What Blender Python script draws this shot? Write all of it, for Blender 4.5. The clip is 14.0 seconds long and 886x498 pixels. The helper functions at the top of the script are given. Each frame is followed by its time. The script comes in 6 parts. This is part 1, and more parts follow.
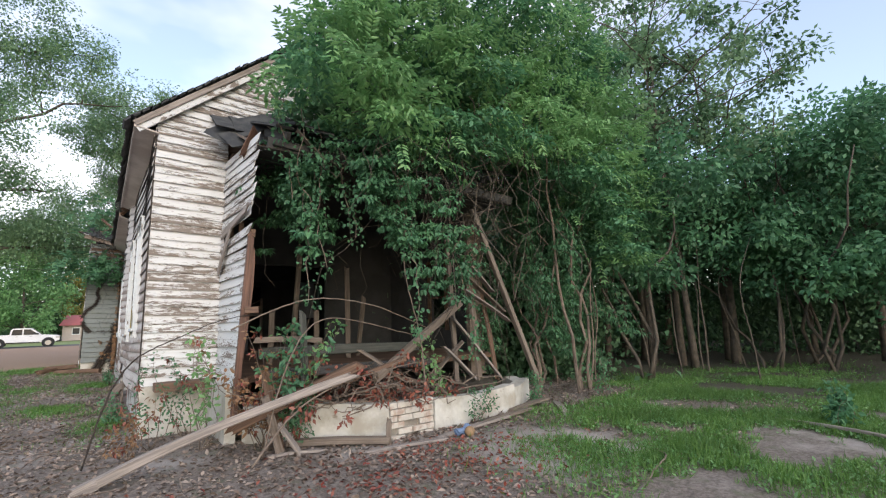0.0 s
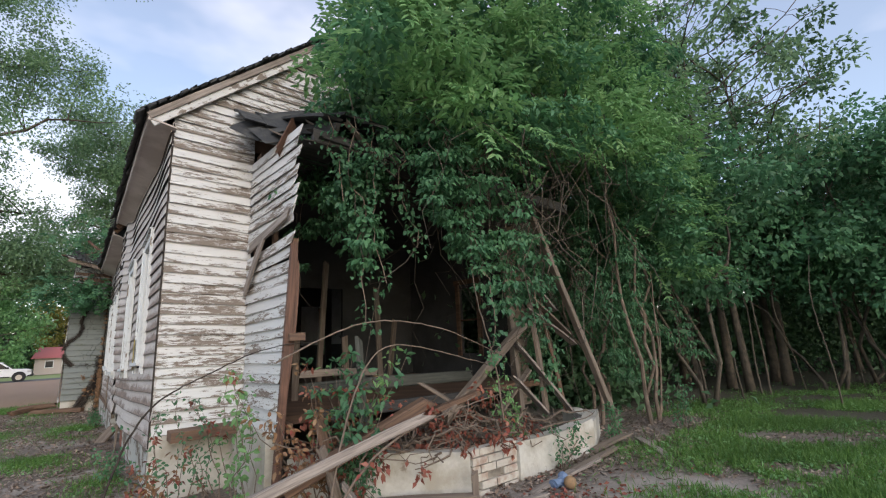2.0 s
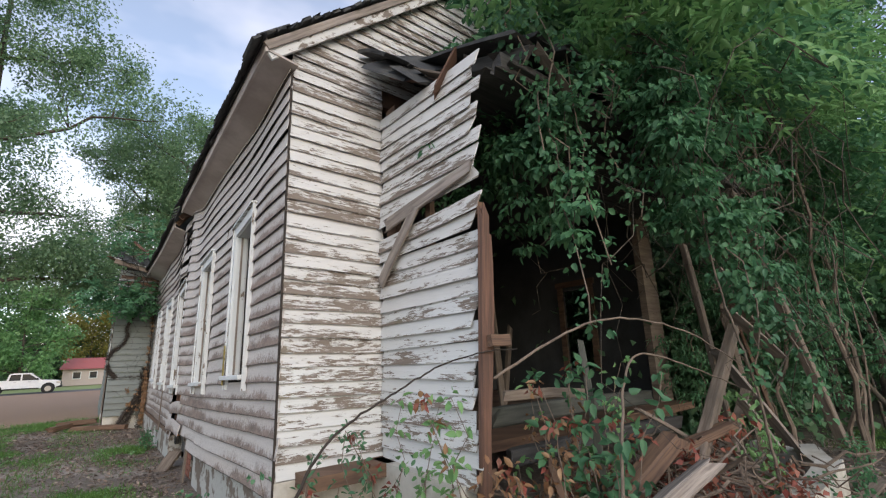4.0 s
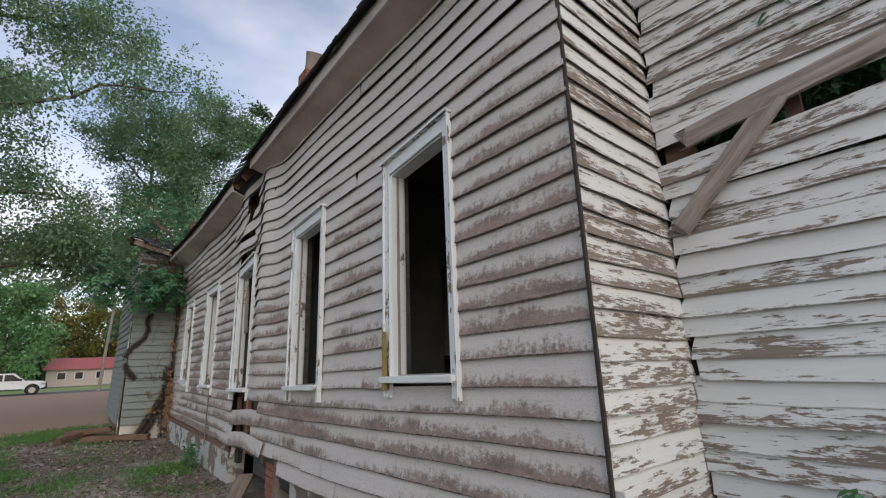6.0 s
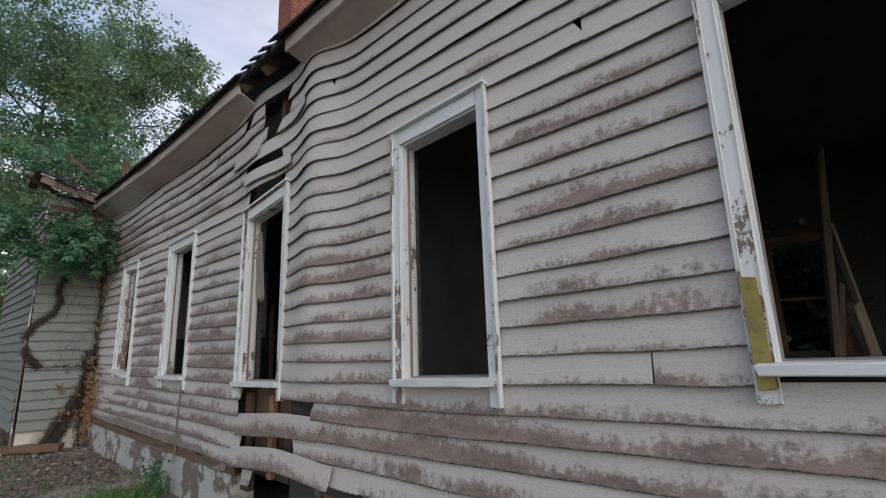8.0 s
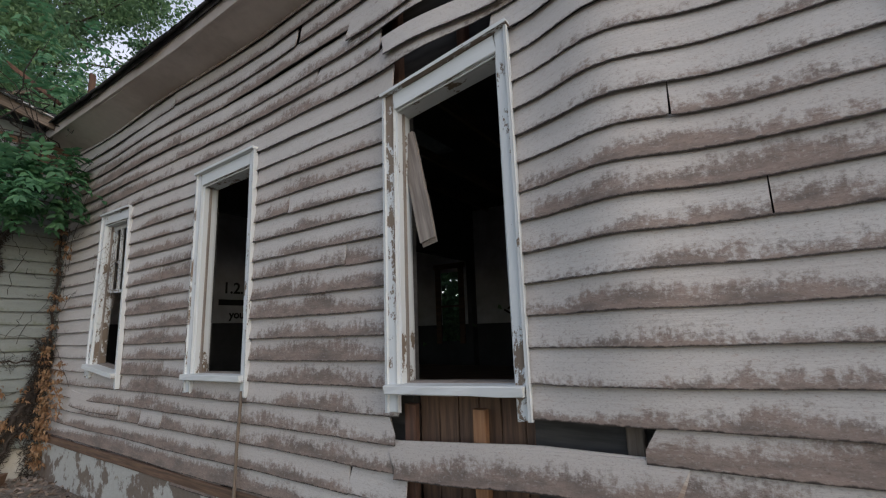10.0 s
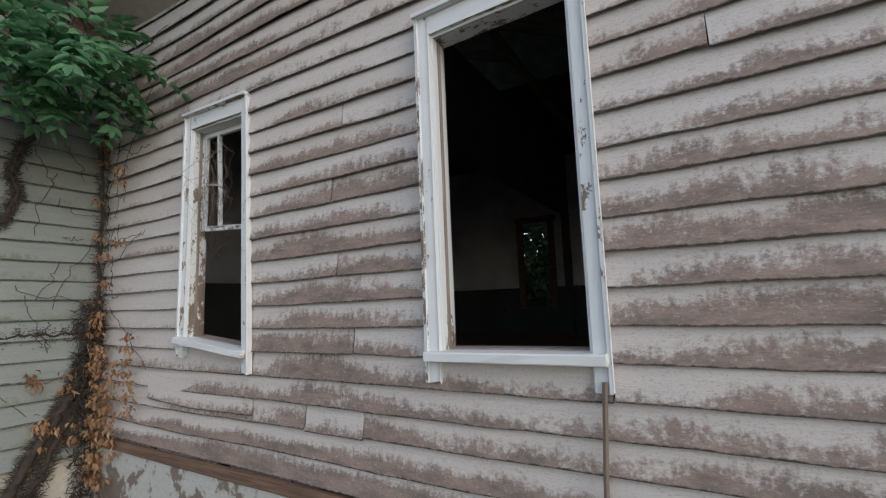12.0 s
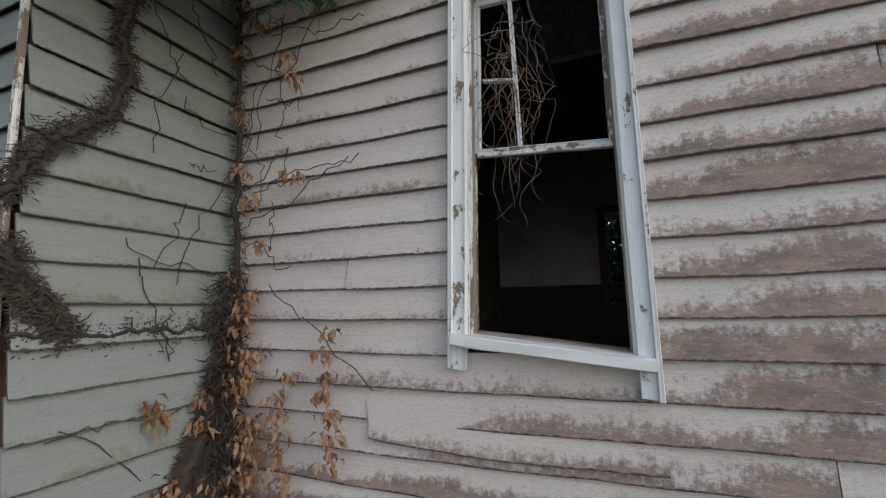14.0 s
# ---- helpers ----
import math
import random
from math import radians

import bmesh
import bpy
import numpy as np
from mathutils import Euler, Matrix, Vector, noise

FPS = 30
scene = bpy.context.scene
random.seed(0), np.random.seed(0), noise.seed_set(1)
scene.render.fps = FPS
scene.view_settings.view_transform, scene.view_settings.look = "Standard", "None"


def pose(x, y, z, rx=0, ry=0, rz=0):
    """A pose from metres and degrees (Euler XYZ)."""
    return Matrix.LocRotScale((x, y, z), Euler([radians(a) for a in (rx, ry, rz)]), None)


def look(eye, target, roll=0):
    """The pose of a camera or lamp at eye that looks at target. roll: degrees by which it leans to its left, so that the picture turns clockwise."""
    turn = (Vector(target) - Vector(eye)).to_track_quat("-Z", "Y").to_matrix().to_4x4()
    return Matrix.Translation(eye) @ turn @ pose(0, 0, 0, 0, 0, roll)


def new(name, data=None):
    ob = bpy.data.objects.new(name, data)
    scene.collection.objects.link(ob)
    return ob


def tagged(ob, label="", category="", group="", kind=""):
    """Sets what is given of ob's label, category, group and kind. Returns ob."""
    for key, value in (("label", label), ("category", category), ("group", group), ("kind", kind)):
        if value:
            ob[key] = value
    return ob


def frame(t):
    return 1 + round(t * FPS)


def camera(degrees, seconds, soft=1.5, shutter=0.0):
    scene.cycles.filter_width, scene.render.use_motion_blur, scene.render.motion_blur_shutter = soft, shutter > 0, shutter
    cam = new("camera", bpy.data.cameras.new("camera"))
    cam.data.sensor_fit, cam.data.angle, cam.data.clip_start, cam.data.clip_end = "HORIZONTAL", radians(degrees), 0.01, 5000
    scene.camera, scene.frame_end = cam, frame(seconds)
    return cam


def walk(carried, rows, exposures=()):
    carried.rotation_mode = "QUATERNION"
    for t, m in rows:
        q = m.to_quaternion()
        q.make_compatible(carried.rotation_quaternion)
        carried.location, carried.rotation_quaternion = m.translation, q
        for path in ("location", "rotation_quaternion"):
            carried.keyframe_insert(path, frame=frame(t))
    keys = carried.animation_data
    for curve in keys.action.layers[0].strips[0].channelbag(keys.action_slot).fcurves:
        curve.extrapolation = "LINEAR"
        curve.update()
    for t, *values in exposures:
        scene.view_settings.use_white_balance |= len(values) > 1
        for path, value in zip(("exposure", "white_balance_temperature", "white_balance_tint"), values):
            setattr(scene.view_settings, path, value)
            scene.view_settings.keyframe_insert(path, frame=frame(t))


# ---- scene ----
cam = camera(90.0, 14.0, soft=1.2)
METRES, EYE, TILT, LEAN, TURN = 17.0, 1.55, 0.0, 0.0, -37.6
ROWS = [
    (0.0, 0.0, 0.0, 0.0, 0.23, 8.54, 1.52),
    (0.5, -0.0122, 0.0127, 0.0012, -0.27, 8.72, 2.06),
    (1.0, -0.0227, 0.0261, 0.0011, -0.74, 9.52, 2.14),
    (1.5, -0.0399, 0.0415, 0.0014, -1.53, 10.48, 2.56),
    (2.0, -0.0616, 0.0565, 0.0023, -1.52, 11.51, 2.66),
    (4.5, -0.189, 0.1679, 0.0029, 0.62, 13.86, 2.21),
    (5.0, -0.2182, 0.1921, 0.0028, 0.48, 14.26, 2.35),
    (5.5, -0.2505, 0.2144, 0.0031, 0.51, 13.8, 2.61),
    (6.0, -0.2819, 0.2381, 0.0027, -1.14, 13.55, 1.98),
    (6.5, -0.3139, 0.2613, 0.003, -3.73, 12.52, 1.69),
    (7.0, -0.342, 0.2877, 0.0038, -6.85, 12.04, 1.5),
    (9.5, -0.4617, 0.4466, -0.0004, -16.86, 10.47, 2.31),
    (10.0, -0.4807, 0.482, -0.0003, -18.52, 10.06, 1.98),
    (10.5, -0.4988, 0.5153, -0.0005, -19.81, 9.16, 1.61),
    (11.0, -0.5198, 0.5469, -0.0007, -20.49, 8.73, 1.92),
    (11.5, -0.5474, 0.5785, -0.002, -21.29, 7.28, 2.52),
    (12.0, -0.5724, 0.6101, -0.0027, -22.43, 6.09, 2.26),
    (12.5, -0.5971, 0.6431, -0.0037, -23.98, 6.41, 2.71),
    (13.0, -0.6201, 0.6746, -0.0038, -25.79, 6.72, 2.38),
    (13.5, -0.6377, 0.707, -0.0045, -27.67, 6.78, 1.71),
    (14.0, -0.6608, 0.7359, -0.0066, -30.31, 6.28, 1.38),
]
walk(cam, [(t, pose(0, 0, EYE, TILT, LEAN, TURN) @ pose(METRES * x, METRES * y, METRES * z, 90 + pitch, roll, yaw)) for t, x, y, z, yaw, pitch, roll in ROWS],
     exposures=[(0.0, 1.10), (1.0, 1.02), (1.5, 0.82), (2.0, 0.78), (4.5, 0.78), (5.0, 0.64), (5.5, 0.42), (6.5, 0.40), (9.5, 0.40), (10.5, 0.46), (11.0, 0.62), (12.5, 0.84), (14.0, 0.78)])

# ---- world and light ----
world = bpy.data.worlds.new("evening_sky")
scene.world = world
world.use_nodes = True
wn, wl = world.node_tree.nodes, world.node_tree.links
wn.clear()
SUN_EL, SUN_ROT = 26.0, 195.0
sky = wn.new("ShaderNodeTexSky")
sky.sky_type, sky.sun_disc = "NISHITA", False
sky.sun_elevation, sky.sun_rotation = radians(SUN_EL), radians(SUN_ROT)
sky_bg = wn.new("ShaderNodeBackground")
sky_bg.inputs["Strength"].default_value = 0.15
cloud_bg = wn.new("ShaderNodeBackground")
cloud_bg.inputs["Color"].default_value = (1.0, 0.925, 0.955, 1)
cloud_bg.inputs["Strength"].default_value = 1.12
wtc, wmap, wnoise = wn.new("ShaderNodeTexCoord"), wn.new("ShaderNodeMapping"), wn.new("ShaderNodeTexNoise")
wmap.inputs["Scale"].default_value = (1.0, 1.0, 2.2)
wnoise.inputs["Scale"].default_value, wnoise.inputs["Detail"].default_value = 1.4, 5.0
wramp = wn.new("ShaderNodeValToRGB")
wramp.color_ramp.elements[0].position, wramp.color_ramp.elements[1].position = 0.44, 0.70
wramp.color_ramp.elements[0].color, wramp.color_ramp.elements[1].color = (0.12, 0.12, 0.12, 1), (0.72, 0.72, 0.72, 1)
wmix, wout = wn.new("ShaderNodeMixShader"), wn.new("ShaderNodeOutputWorld")
wl.new(wtc.outputs["Generated"], wmap.inputs["Vector"])
wl.new(wmap.outputs["Vector"], wnoise.inputs["Vector"])
wl.new(wnoise.outputs["Fac"], wramp.inputs["Fac"])
wl.new(sky.outputs["Color"], sky_bg.inputs["Color"])
wl.new(wramp.outputs["Color"], wmix.inputs["Fac"])
wl.new(sky_bg.outputs["Background"], wmix.inputs[1])
wl.new(cloud_bg.outputs["Background"], wmix.inputs[2])
wl.new(wmix.outputs["Shader"], wout.inputs["Surface"])
sun = new("sun", bpy.data.lights.new("sun", "SUN"))
sun.data.energy, sun.data.angle, sun.data.color = 0.5, radians(40), (1.0, 0.97, 0.95)
sun.matrix_world = look((-6, -22, 15), (0, 0, 0))


# ---- materials ----
def nodes_of(name):
    m = bpy.data.materials.new(name)
    m.use_nodes = True
    nt = m.node_tree
    return m, nt.nodes, nt.links, nt.nodes["Principled BSDF"]


def noise_node(n, l, vec, scale, detail=4.0, rough=0.6, stretch=None):
    if stretch:
        mp = n.new("ShaderNodeMapping")
        mp.inputs["Scale"].default_value = stretch
        l.new(vec, mp.inputs["Vector"])
        vec = mp.outputs["Vector"]
    t = n.new("ShaderNodeTexNoise")
    t.inputs["Scale"].default_value, t.inputs["Detail"].default_value, t.inputs["Roughness"].default_value = scale, detail, rough
    l.new(vec, t.inputs["Vector"])
    return t.outputs["Fac"]


def ramp(n, l, fac, a, b):
    r = n.new("ShaderNodeMapRange")
    r.inputs["From Min"].default_value, r.inputs["From Max"].default_value = a, b
    r.interpolation_type = "SMOOTHSTEP"
    l.new(fac, r.inputs["Value"])
    return r.outputs["Result"]


def maths(n, l, op, a, b):
    m = n.new("ShaderNodeMath")
    m.operation = op
    for i, v in enumerate((a, b)):
        if isinstance(v, (int, float)):
            m.inputs[i].default_value = v
        else:
            l.new(v, m.inputs[i])
    return m.outputs[0]


def mixed(n, l, fac, a, b):
    m = n.new("ShaderNodeMix")
    m.data_type = "RGBA"
    if isinstance(fac, (int, float)):
        m.inputs[0].default_value = fac
    else:
        l.new(fac, m.inputs[0])
    for i, v in ((6, a), (7, b)):
        if isinstance(v, tuple):
            m.inputs[i].default_value = (*v, 1)
        else:
            l.new(v, m.inputs[i])
    return m.outputs[2]


def bumped(n, l, bsdf, height, strength, distance):
    b = n.new("ShaderNodeBump")
    b.inputs["Strength"].default_value, b.inputs["Distance"].default_value = strength, distance
    l.new(height, b.inputs["Height"])
    l.new(b.outputs["Normal"], bsdf.inputs["Normal"])


def board_coords(n, l):
    """Along the board in metres, across it 0 to 1, shifted for each board."""
    uv, info, add = n.new("ShaderNodeUVMap"), n.new("ShaderNodeObjectInfo"), n.new("ShaderNodeVectorMath")
    comb, sep = n.new("ShaderNodeCombineXYZ"), n.new("ShaderNodeSeparateXYZ")
    uv.uv_map = "UVMap"
    l.new(maths(n, l, "MULTIPLY", info.outputs["Random"], 37.0), comb.inputs["X"])
    l.new(maths(n, l, "MULTIPLY", info.outputs["Random"], 11.0), comb.inputs["Z"])
    l.new(uv.outputs["UV"], add.inputs[0])
    l.new(comb.outputs[0], add.inputs[1])
    l.new(uv.outputs["UV"], sep.inputs[0])
    return add.outputs[0], sep.outputs["Y"], info.outputs["Random"]


def siding_weathered(name, paint, dirt, dark, base, speck=0.5):
    """Old paint with brown mildew that creeps up from the lower edge of a board in ragged streaks; the mesh tells how badly stained a stretch is."""
    m, n, l, b = nodes_of(name)
    vec, v, rnd = board_coords(n, l)
    att = n.new("ShaderNodeAttribute")
    att.attribute_name = "stain"
    patch = noise_node(n, l, vec, 2.1, 4.0, 0.62, (1.0, 0.35, 1.0))
    fine = noise_node(n, l, vec, 60.0, 4.0, 0.75, (0.8, 0.14, 1.0))
    streak = noise_node(n, l, vec, 26.0, 3.0, 0.65, (1.0, 0.05, 1.0))
    grain = noise_node(n, l, vec, 6.0, 4.0, 0.7, (0.25, 2.6, 1.0))
    amount = maths(n, l, "ADD", att.outputs["Fac"], base)
    for src, k in ((patch, 1.15), (streak, 0.7), (fine, speck), (rnd, 0.25)):
        amount = maths(n, l, "ADD", amount, maths(n, l, "MULTIPLY", maths(n, l, "SUBTRACT", src, 0.5), k))
    amount = maths(n, l, "SUBTRACT", amount, maths(n, l, "MULTIPLY", maths(n, l, "SUBTRACT", v, 0.2), 0.72))
    stain = ramp(n, l, amount, 0.06, 0.42)
    tone = mixed(n, l, noise_node(n, l, vec, 3.0, 3.0, 0.6), paint, tuple(c * 0.8 for c in paint))
    tone = mixed(n, l, maths(n, l, "MULTIPLY", rnd, 0.4), tone, (paint[0] * 0.78, paint[1] * 0.72, paint[2] * 0.68))
    tone = mixed(n, l, maths(n, l, "MULTIPLY", ramp(n, l, grain, 0.5, 0.75), 0.35), tone, tuple(c * 0.6 for c in paint))
    soil = mixed(n, l, ramp(n, l, noise_node(n, l, vec, 5.0, 5.0, 0.7, (1.0, 0.4, 1.0)), 0.35, 0.7), dirt, dark)
    specks = noise_node(n, l, vec, 34.0, 5.0, 0.8, (0.9, 0.35, 1.0))
    tone = mixed(n, l, maths(n, l, "MULTIPLY", ramp(n, l, specks, 0.56, 0.66), 0.45), tone, tuple(c * 1.5 for c in dirt))
    soil = mixed(n, l, maths(n, l, "MULTIPLY", ramp(n, l, specks, 0.54, 0.62), 0.55), soil, tuple(c * 0.8 for c in dark))
    soil = mixed(n, l, maths(n, l, "MULTIPLY", ramp(n, l, fine, 0.55, 0.75), 0.5), soil, tuple(c * 0.7 for c in paint))
    # Grime on the butt edge, with the shadow of the lap painted in
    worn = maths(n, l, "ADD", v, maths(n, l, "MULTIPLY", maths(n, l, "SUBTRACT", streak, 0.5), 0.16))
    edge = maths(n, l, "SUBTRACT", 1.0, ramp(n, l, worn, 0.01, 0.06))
    col = mixed(n, l, maths(n, l, "MULTIPLY", stain, 0.88), tone, soil)
    pores = noise_node(n, l, vec, 150.0, 3.0, 0.8, (0.5, 0.16, 1.0))
    col = mixed(n, l, maths(n, l, "MULTIPLY", ramp(n, l, pores, 0.53, 0.68), 0.4), col, tuple(c * 0.55 for c in dirt))
    chalk = noise_node(n, l, vec, 48.0, 4.0, 0.75, (0.5, 0.22, 1.0))
    col = mixed(n, l, maths(n, l, "MULTIPLY", ramp(n, l, chalk, 0.58, 0.70), 0.28), col, tuple(min(0.8, c * 1.12) for c in paint))
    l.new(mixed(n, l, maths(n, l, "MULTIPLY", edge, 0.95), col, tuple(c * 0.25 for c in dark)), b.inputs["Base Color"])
    b.inputs["Roughness"].default_value = 0.8
    bumped(n, l, b, maths(n, l, "ADD", fine, maths(n, l, "MULTIPLY", grain, 0.8)), 0.5, 0.003)
    return m


def siding_peeling(name, paint, wood, green, low, high):
    """Chalky white paint flaked off along the grain, with bare grey wood below it."""
    m, n, l, b = nodes_of(name)
    vec, v, rnd = board_coords(n, l)
    flake = noise_node(n, l, vec, 4.6, 8.0, 0.78, (1.1, 0.9, 1.0))
    grain = noise_node(n, l, vec, 26.0, 3.0, 0.6, (0.2, 0.8, 1.0))
    fine = noise_node(n, l, vec, 60.0, 2.0, 0.6)
    amount = maths(n, l, "ADD", flake, maths(n, l, "MULTIPLY", maths(n, l, "SUBTRACT", grain, 0.5), 0.28))
    amount = maths(n, l, "ADD", amount, maths(n, l, "MULTIPLY", maths(n, l, "SUBTRACT", rnd, 0.5), 0.17))
    amount = maths(n, l, "ADD", amount, maths(n, l, "MULTIPLY", maths(n, l, "SUBTRACT", 0.45, v), 0.2))
    stretch = noise_node(n, l, vec, 1.0, 2.0, 0.5, (1.1, 0.5, 1.0))
    amount = maths(n, l, "ADD", amount, maths(n, l, "MULTIPLY", maths(n, l, "SUBTRACT", stretch, 0.5), 0.5))
    chips = noise_node(n, l, vec, 17.0, 5.0, 0.75, (0.42, 0.36, 1.0))
    amount = maths(n, l, "ADD", amount, maths(n, l, "MULTIPLY", maths(n, l, "SUBTRACT", chips, 0.5), 0.55))
    bare = ramp(n, l, amount, low, high)
    geo = n.new("ShaderNodeNewGeometry")
    algae = ramp(n, l, noise_node(n, l, geo.outputs["Position"], 1.3, 4.0, 0.6), 0.55, 0.75)
    tone = mixed(n, l, maths(n, l, "MULTIPLY", grain, 0.6), paint, tuple(c * 0.72 for c in paint))
    timber = mixed(n, l, grain, wood, tuple(c * 0.45 for c in wood))
    timber = mixed(n, l, maths(n, l, "MULTIPLY", algae, 0.4), timber, green)
    # Near-black butt edge: weathered wood plus the lap's shadow, both in the colour
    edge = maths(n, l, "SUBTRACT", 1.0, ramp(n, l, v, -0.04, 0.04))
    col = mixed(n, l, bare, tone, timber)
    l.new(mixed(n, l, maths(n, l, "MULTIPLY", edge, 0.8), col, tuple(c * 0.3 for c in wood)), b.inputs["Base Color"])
    b.inputs["Roughness"].default_value = 0.75
    bumped(n, l, b, maths(n, l, "SUBTRACT", maths(n, l, "MULTIPLY", fine, 0.15), bare), 0.5, 0.004)
    return m


def rough_wood(name, a, c, scale=18.0, rough=0.85):
    m, n, l, b = nodes_of(name)
    tc = n.new("ShaderNodeTexCoord")
    g = noise_node(n, l, tc.outputs["UV"], scale, 4.0, 0.65, (0.12, 1.0, 1.0))
    big = noise_node(n, l, tc.outputs["Object"], 2.0, 3.0, 0.6)
    col = mixed(n, l, ramp(n, l, g, 0.3, 0.7), a, c)
    l.new(mixed(n, l, maths(n, l, "MULTIPLY", ramp(n, l, big, 0.4, 0.75), 0.5), col, tuple(x * 0.45 for x in a)), b.inputs["Base Color"])
    b.inputs["Roughness"].default_value = rough
    bumped(n, l, b, g, 0.6, 0.006)
    return m


def blotchy(name, a, c, scale, low=0.4, high=0.65, rough=0.9, bump=0.3, dist=0.01, third=None):
    m, n, l, b = nodes_of(name)
    geo = n.new("ShaderNodeNewGeometry")
    g = noise_node(n, l, geo.outputs["Position"], scale, 6.0, 0.62)
    f = noise_node(n, l, geo.outputs["Position"], scale * 9, 4.0, 0.6)
    col = mixed(n, l, ramp(n, l, g, low, high), a, c)
    if third:
        col = mixed(n, l, ramp(n, l, noise_node(n, l, geo.outputs["Position"], scale * 2.3, 6.0, 0.7), 0.60, 0.72), col, third)
    col = mixed(n, l, maths(n, l, "MULTIPLY", f, 0.5), col, tuple(x * 0.5 for x in a))
    l.new(col, b.inputs["Base Color"])
    b.inputs["Roughness"].default_value = rough
    bumped(n, l, b, maths(n, l, "ADD", g, f), bump, dist)
    return m


def leafy(name, a, c, trans=0.3):
    m, n, l, b = nodes_of(name)
    geo = n.new("ShaderNodeNewGeometry")
    col = mixed(n, l, geo.outputs["Random Per Island"], a, c)
    big = noise_node(n, l, geo.outputs["Position"], 0.8, 2.0, 0.5)
    col = mixed(n, l, maths(n, l, "MULTIPLY", ramp(n, l, big, 0.35, 0.7), 0.6), col, tuple(x * 0.55 for x in a))
    l.new(col, b.inputs["Base Color"])
    b.inputs["Roughness"].default_value = 0.55
    tr, mx = n.new("ShaderNodeBsdfTranslucent"), n.new("ShaderNodeMixShader")
    l.new(col, tr.inputs["Color"])
    mx.inputs[0].default_value = trans
    l.new(b.outputs[0], mx.inputs[1])
    l.new(tr.outputs[0], mx.inputs[2])
    l.new(mx.outputs[0], n["Material Output"].inputs["Surface"])
    return m


def plain(name, col, rough=0.5, metal=0.0):
    m, n, l, b = nodes_of(name)
    geo = n.new("ShaderNodeNewGeometry")
    g = noise_node(n, l, geo.outputs["Position"], 6.0, 4.0, 0.6)
    l.new(mixed(n, l, g, col, tuple(x * 0.75 for x in col)), b.inputs["Base Color"])
    b.inputs["Roughness"].default_value, b.inputs["Metallic"].default_value = rough, metal
    return m


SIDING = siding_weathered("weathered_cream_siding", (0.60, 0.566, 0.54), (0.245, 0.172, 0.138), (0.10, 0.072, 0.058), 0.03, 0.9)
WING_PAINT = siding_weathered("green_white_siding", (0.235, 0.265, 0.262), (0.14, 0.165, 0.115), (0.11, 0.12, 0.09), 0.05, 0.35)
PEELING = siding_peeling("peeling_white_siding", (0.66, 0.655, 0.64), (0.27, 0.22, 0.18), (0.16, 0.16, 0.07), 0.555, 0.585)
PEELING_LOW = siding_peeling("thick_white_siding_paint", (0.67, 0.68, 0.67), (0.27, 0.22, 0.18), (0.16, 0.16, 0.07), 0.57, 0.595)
TRIM = siding_peeling("white_trim_paint", (0.70, 0.73, 0.74), (0.27, 0.21, 0.16), (0.16, 0.17, 0.10), 0.665, 0.69)
SILL_PAINT = siding_peeling("flaking_sill_paint", (0.68, 0.70, 0.70), (0.30, 0.22, 0.16), (0.16, 0.17, 0.10), 0.56, 0.60)
GREY_WOOD = rough_wood("weathered_grey_wood", (0.23, 0.185, 0.145), (0.12, 0.09, 0.07))
PALE_WOOD = rough_wood("pale_dry_wood", (0.36, 0.31, 0.27), (0.17, 0.14, 0.12))
RED_WOOD = rough_wood("rotten_red_brown_wood", (0.19, 0.10, 0.068), (0.085, 0.05, 0.037))
FLAKY = blotchy("flaking_whitewash", (0.50, 0.50, 0.47), (0.15, 0.105, 0.075), 3.2, 0.50, 0.55, 0.9, 0.6, 0.012, (0.30, 0.25, 0.18))
NEW_WOOD = rough_wood("raw_orange_wood", (0.46, 0.25, 0.13), (0.30, 0.15, 0.08))
BROWN_WOOD = rough_wood("brown_inner_boards", (0.20, 0.12, 0.075), (0.09, 0.055, 0.04))
DARK_WOOD = rough_wood("near_black_wood", (0.085, 0.08, 0.075), (0.04, 0.038, 0.036))
MOSSY_WOOD = rough_wood("mossy_damp_wood", (0.10, 0.10, 0.085), (0.05, 0.055, 0.045))
BLACK_PAINT = plain("black_paint", (0.012, 0.012, 0.012), 0.8)
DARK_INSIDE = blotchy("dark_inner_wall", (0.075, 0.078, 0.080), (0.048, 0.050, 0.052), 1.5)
PALE_INSIDE = blotchy("pale_inner_wall", (0.66, 0.67, 0.68), (0.46, 0.47, 0.47), 1.2)
STUCCO = blotchy("dirty_white_stucco", (0.62, 0.60, 0.54), (0.38, 0.34, 0.27), 2.2, 0.42, 0.68, 0.9, 0.4, 0.01, (0.22, 0.17, 0.12))
BRICK = blotchy("red_brick", (0.34, 0.13, 0.085), (0.22, 0.09, 0.06), 7.0)
WHITE_BRICK = blotchy("whitewashed_brick", (0.58, 0.54, 0.47), (0.36, 0.24, 0.18), 9.0, 0.45, 0.7)
MORTAR = blotchy("lime_mortar", (0.30, 0.27, 0.23), (0.2, 0.18, 0.15), 8.0)
SHINGLE = blotchy("dark_asphalt_shingle", (0.045, 0.047, 0.05), (0.09, 0.09, 0.085), 5.0)
SOFFIT = blotchy("pale_soffit_paint", (0.56, 0.50, 0.46), (0.42, 0.36, 0.32), 1.6)
BARK = blotchy("grey_bark", (0.13, 0.105, 0.08), (0.06, 0.05, 0.04), 6.0, bump=0.8, dist=0.02)
TWIG = blotchy("dry_twig", (0.22, 0.17, 0.13), (0.12, 0.09, 0.07), 9.0)
VINE_BARK = blotchy("dark_vine_bark", (0.05, 0.038, 0.03), (0.025, 0.02, 0.017), 20.0)
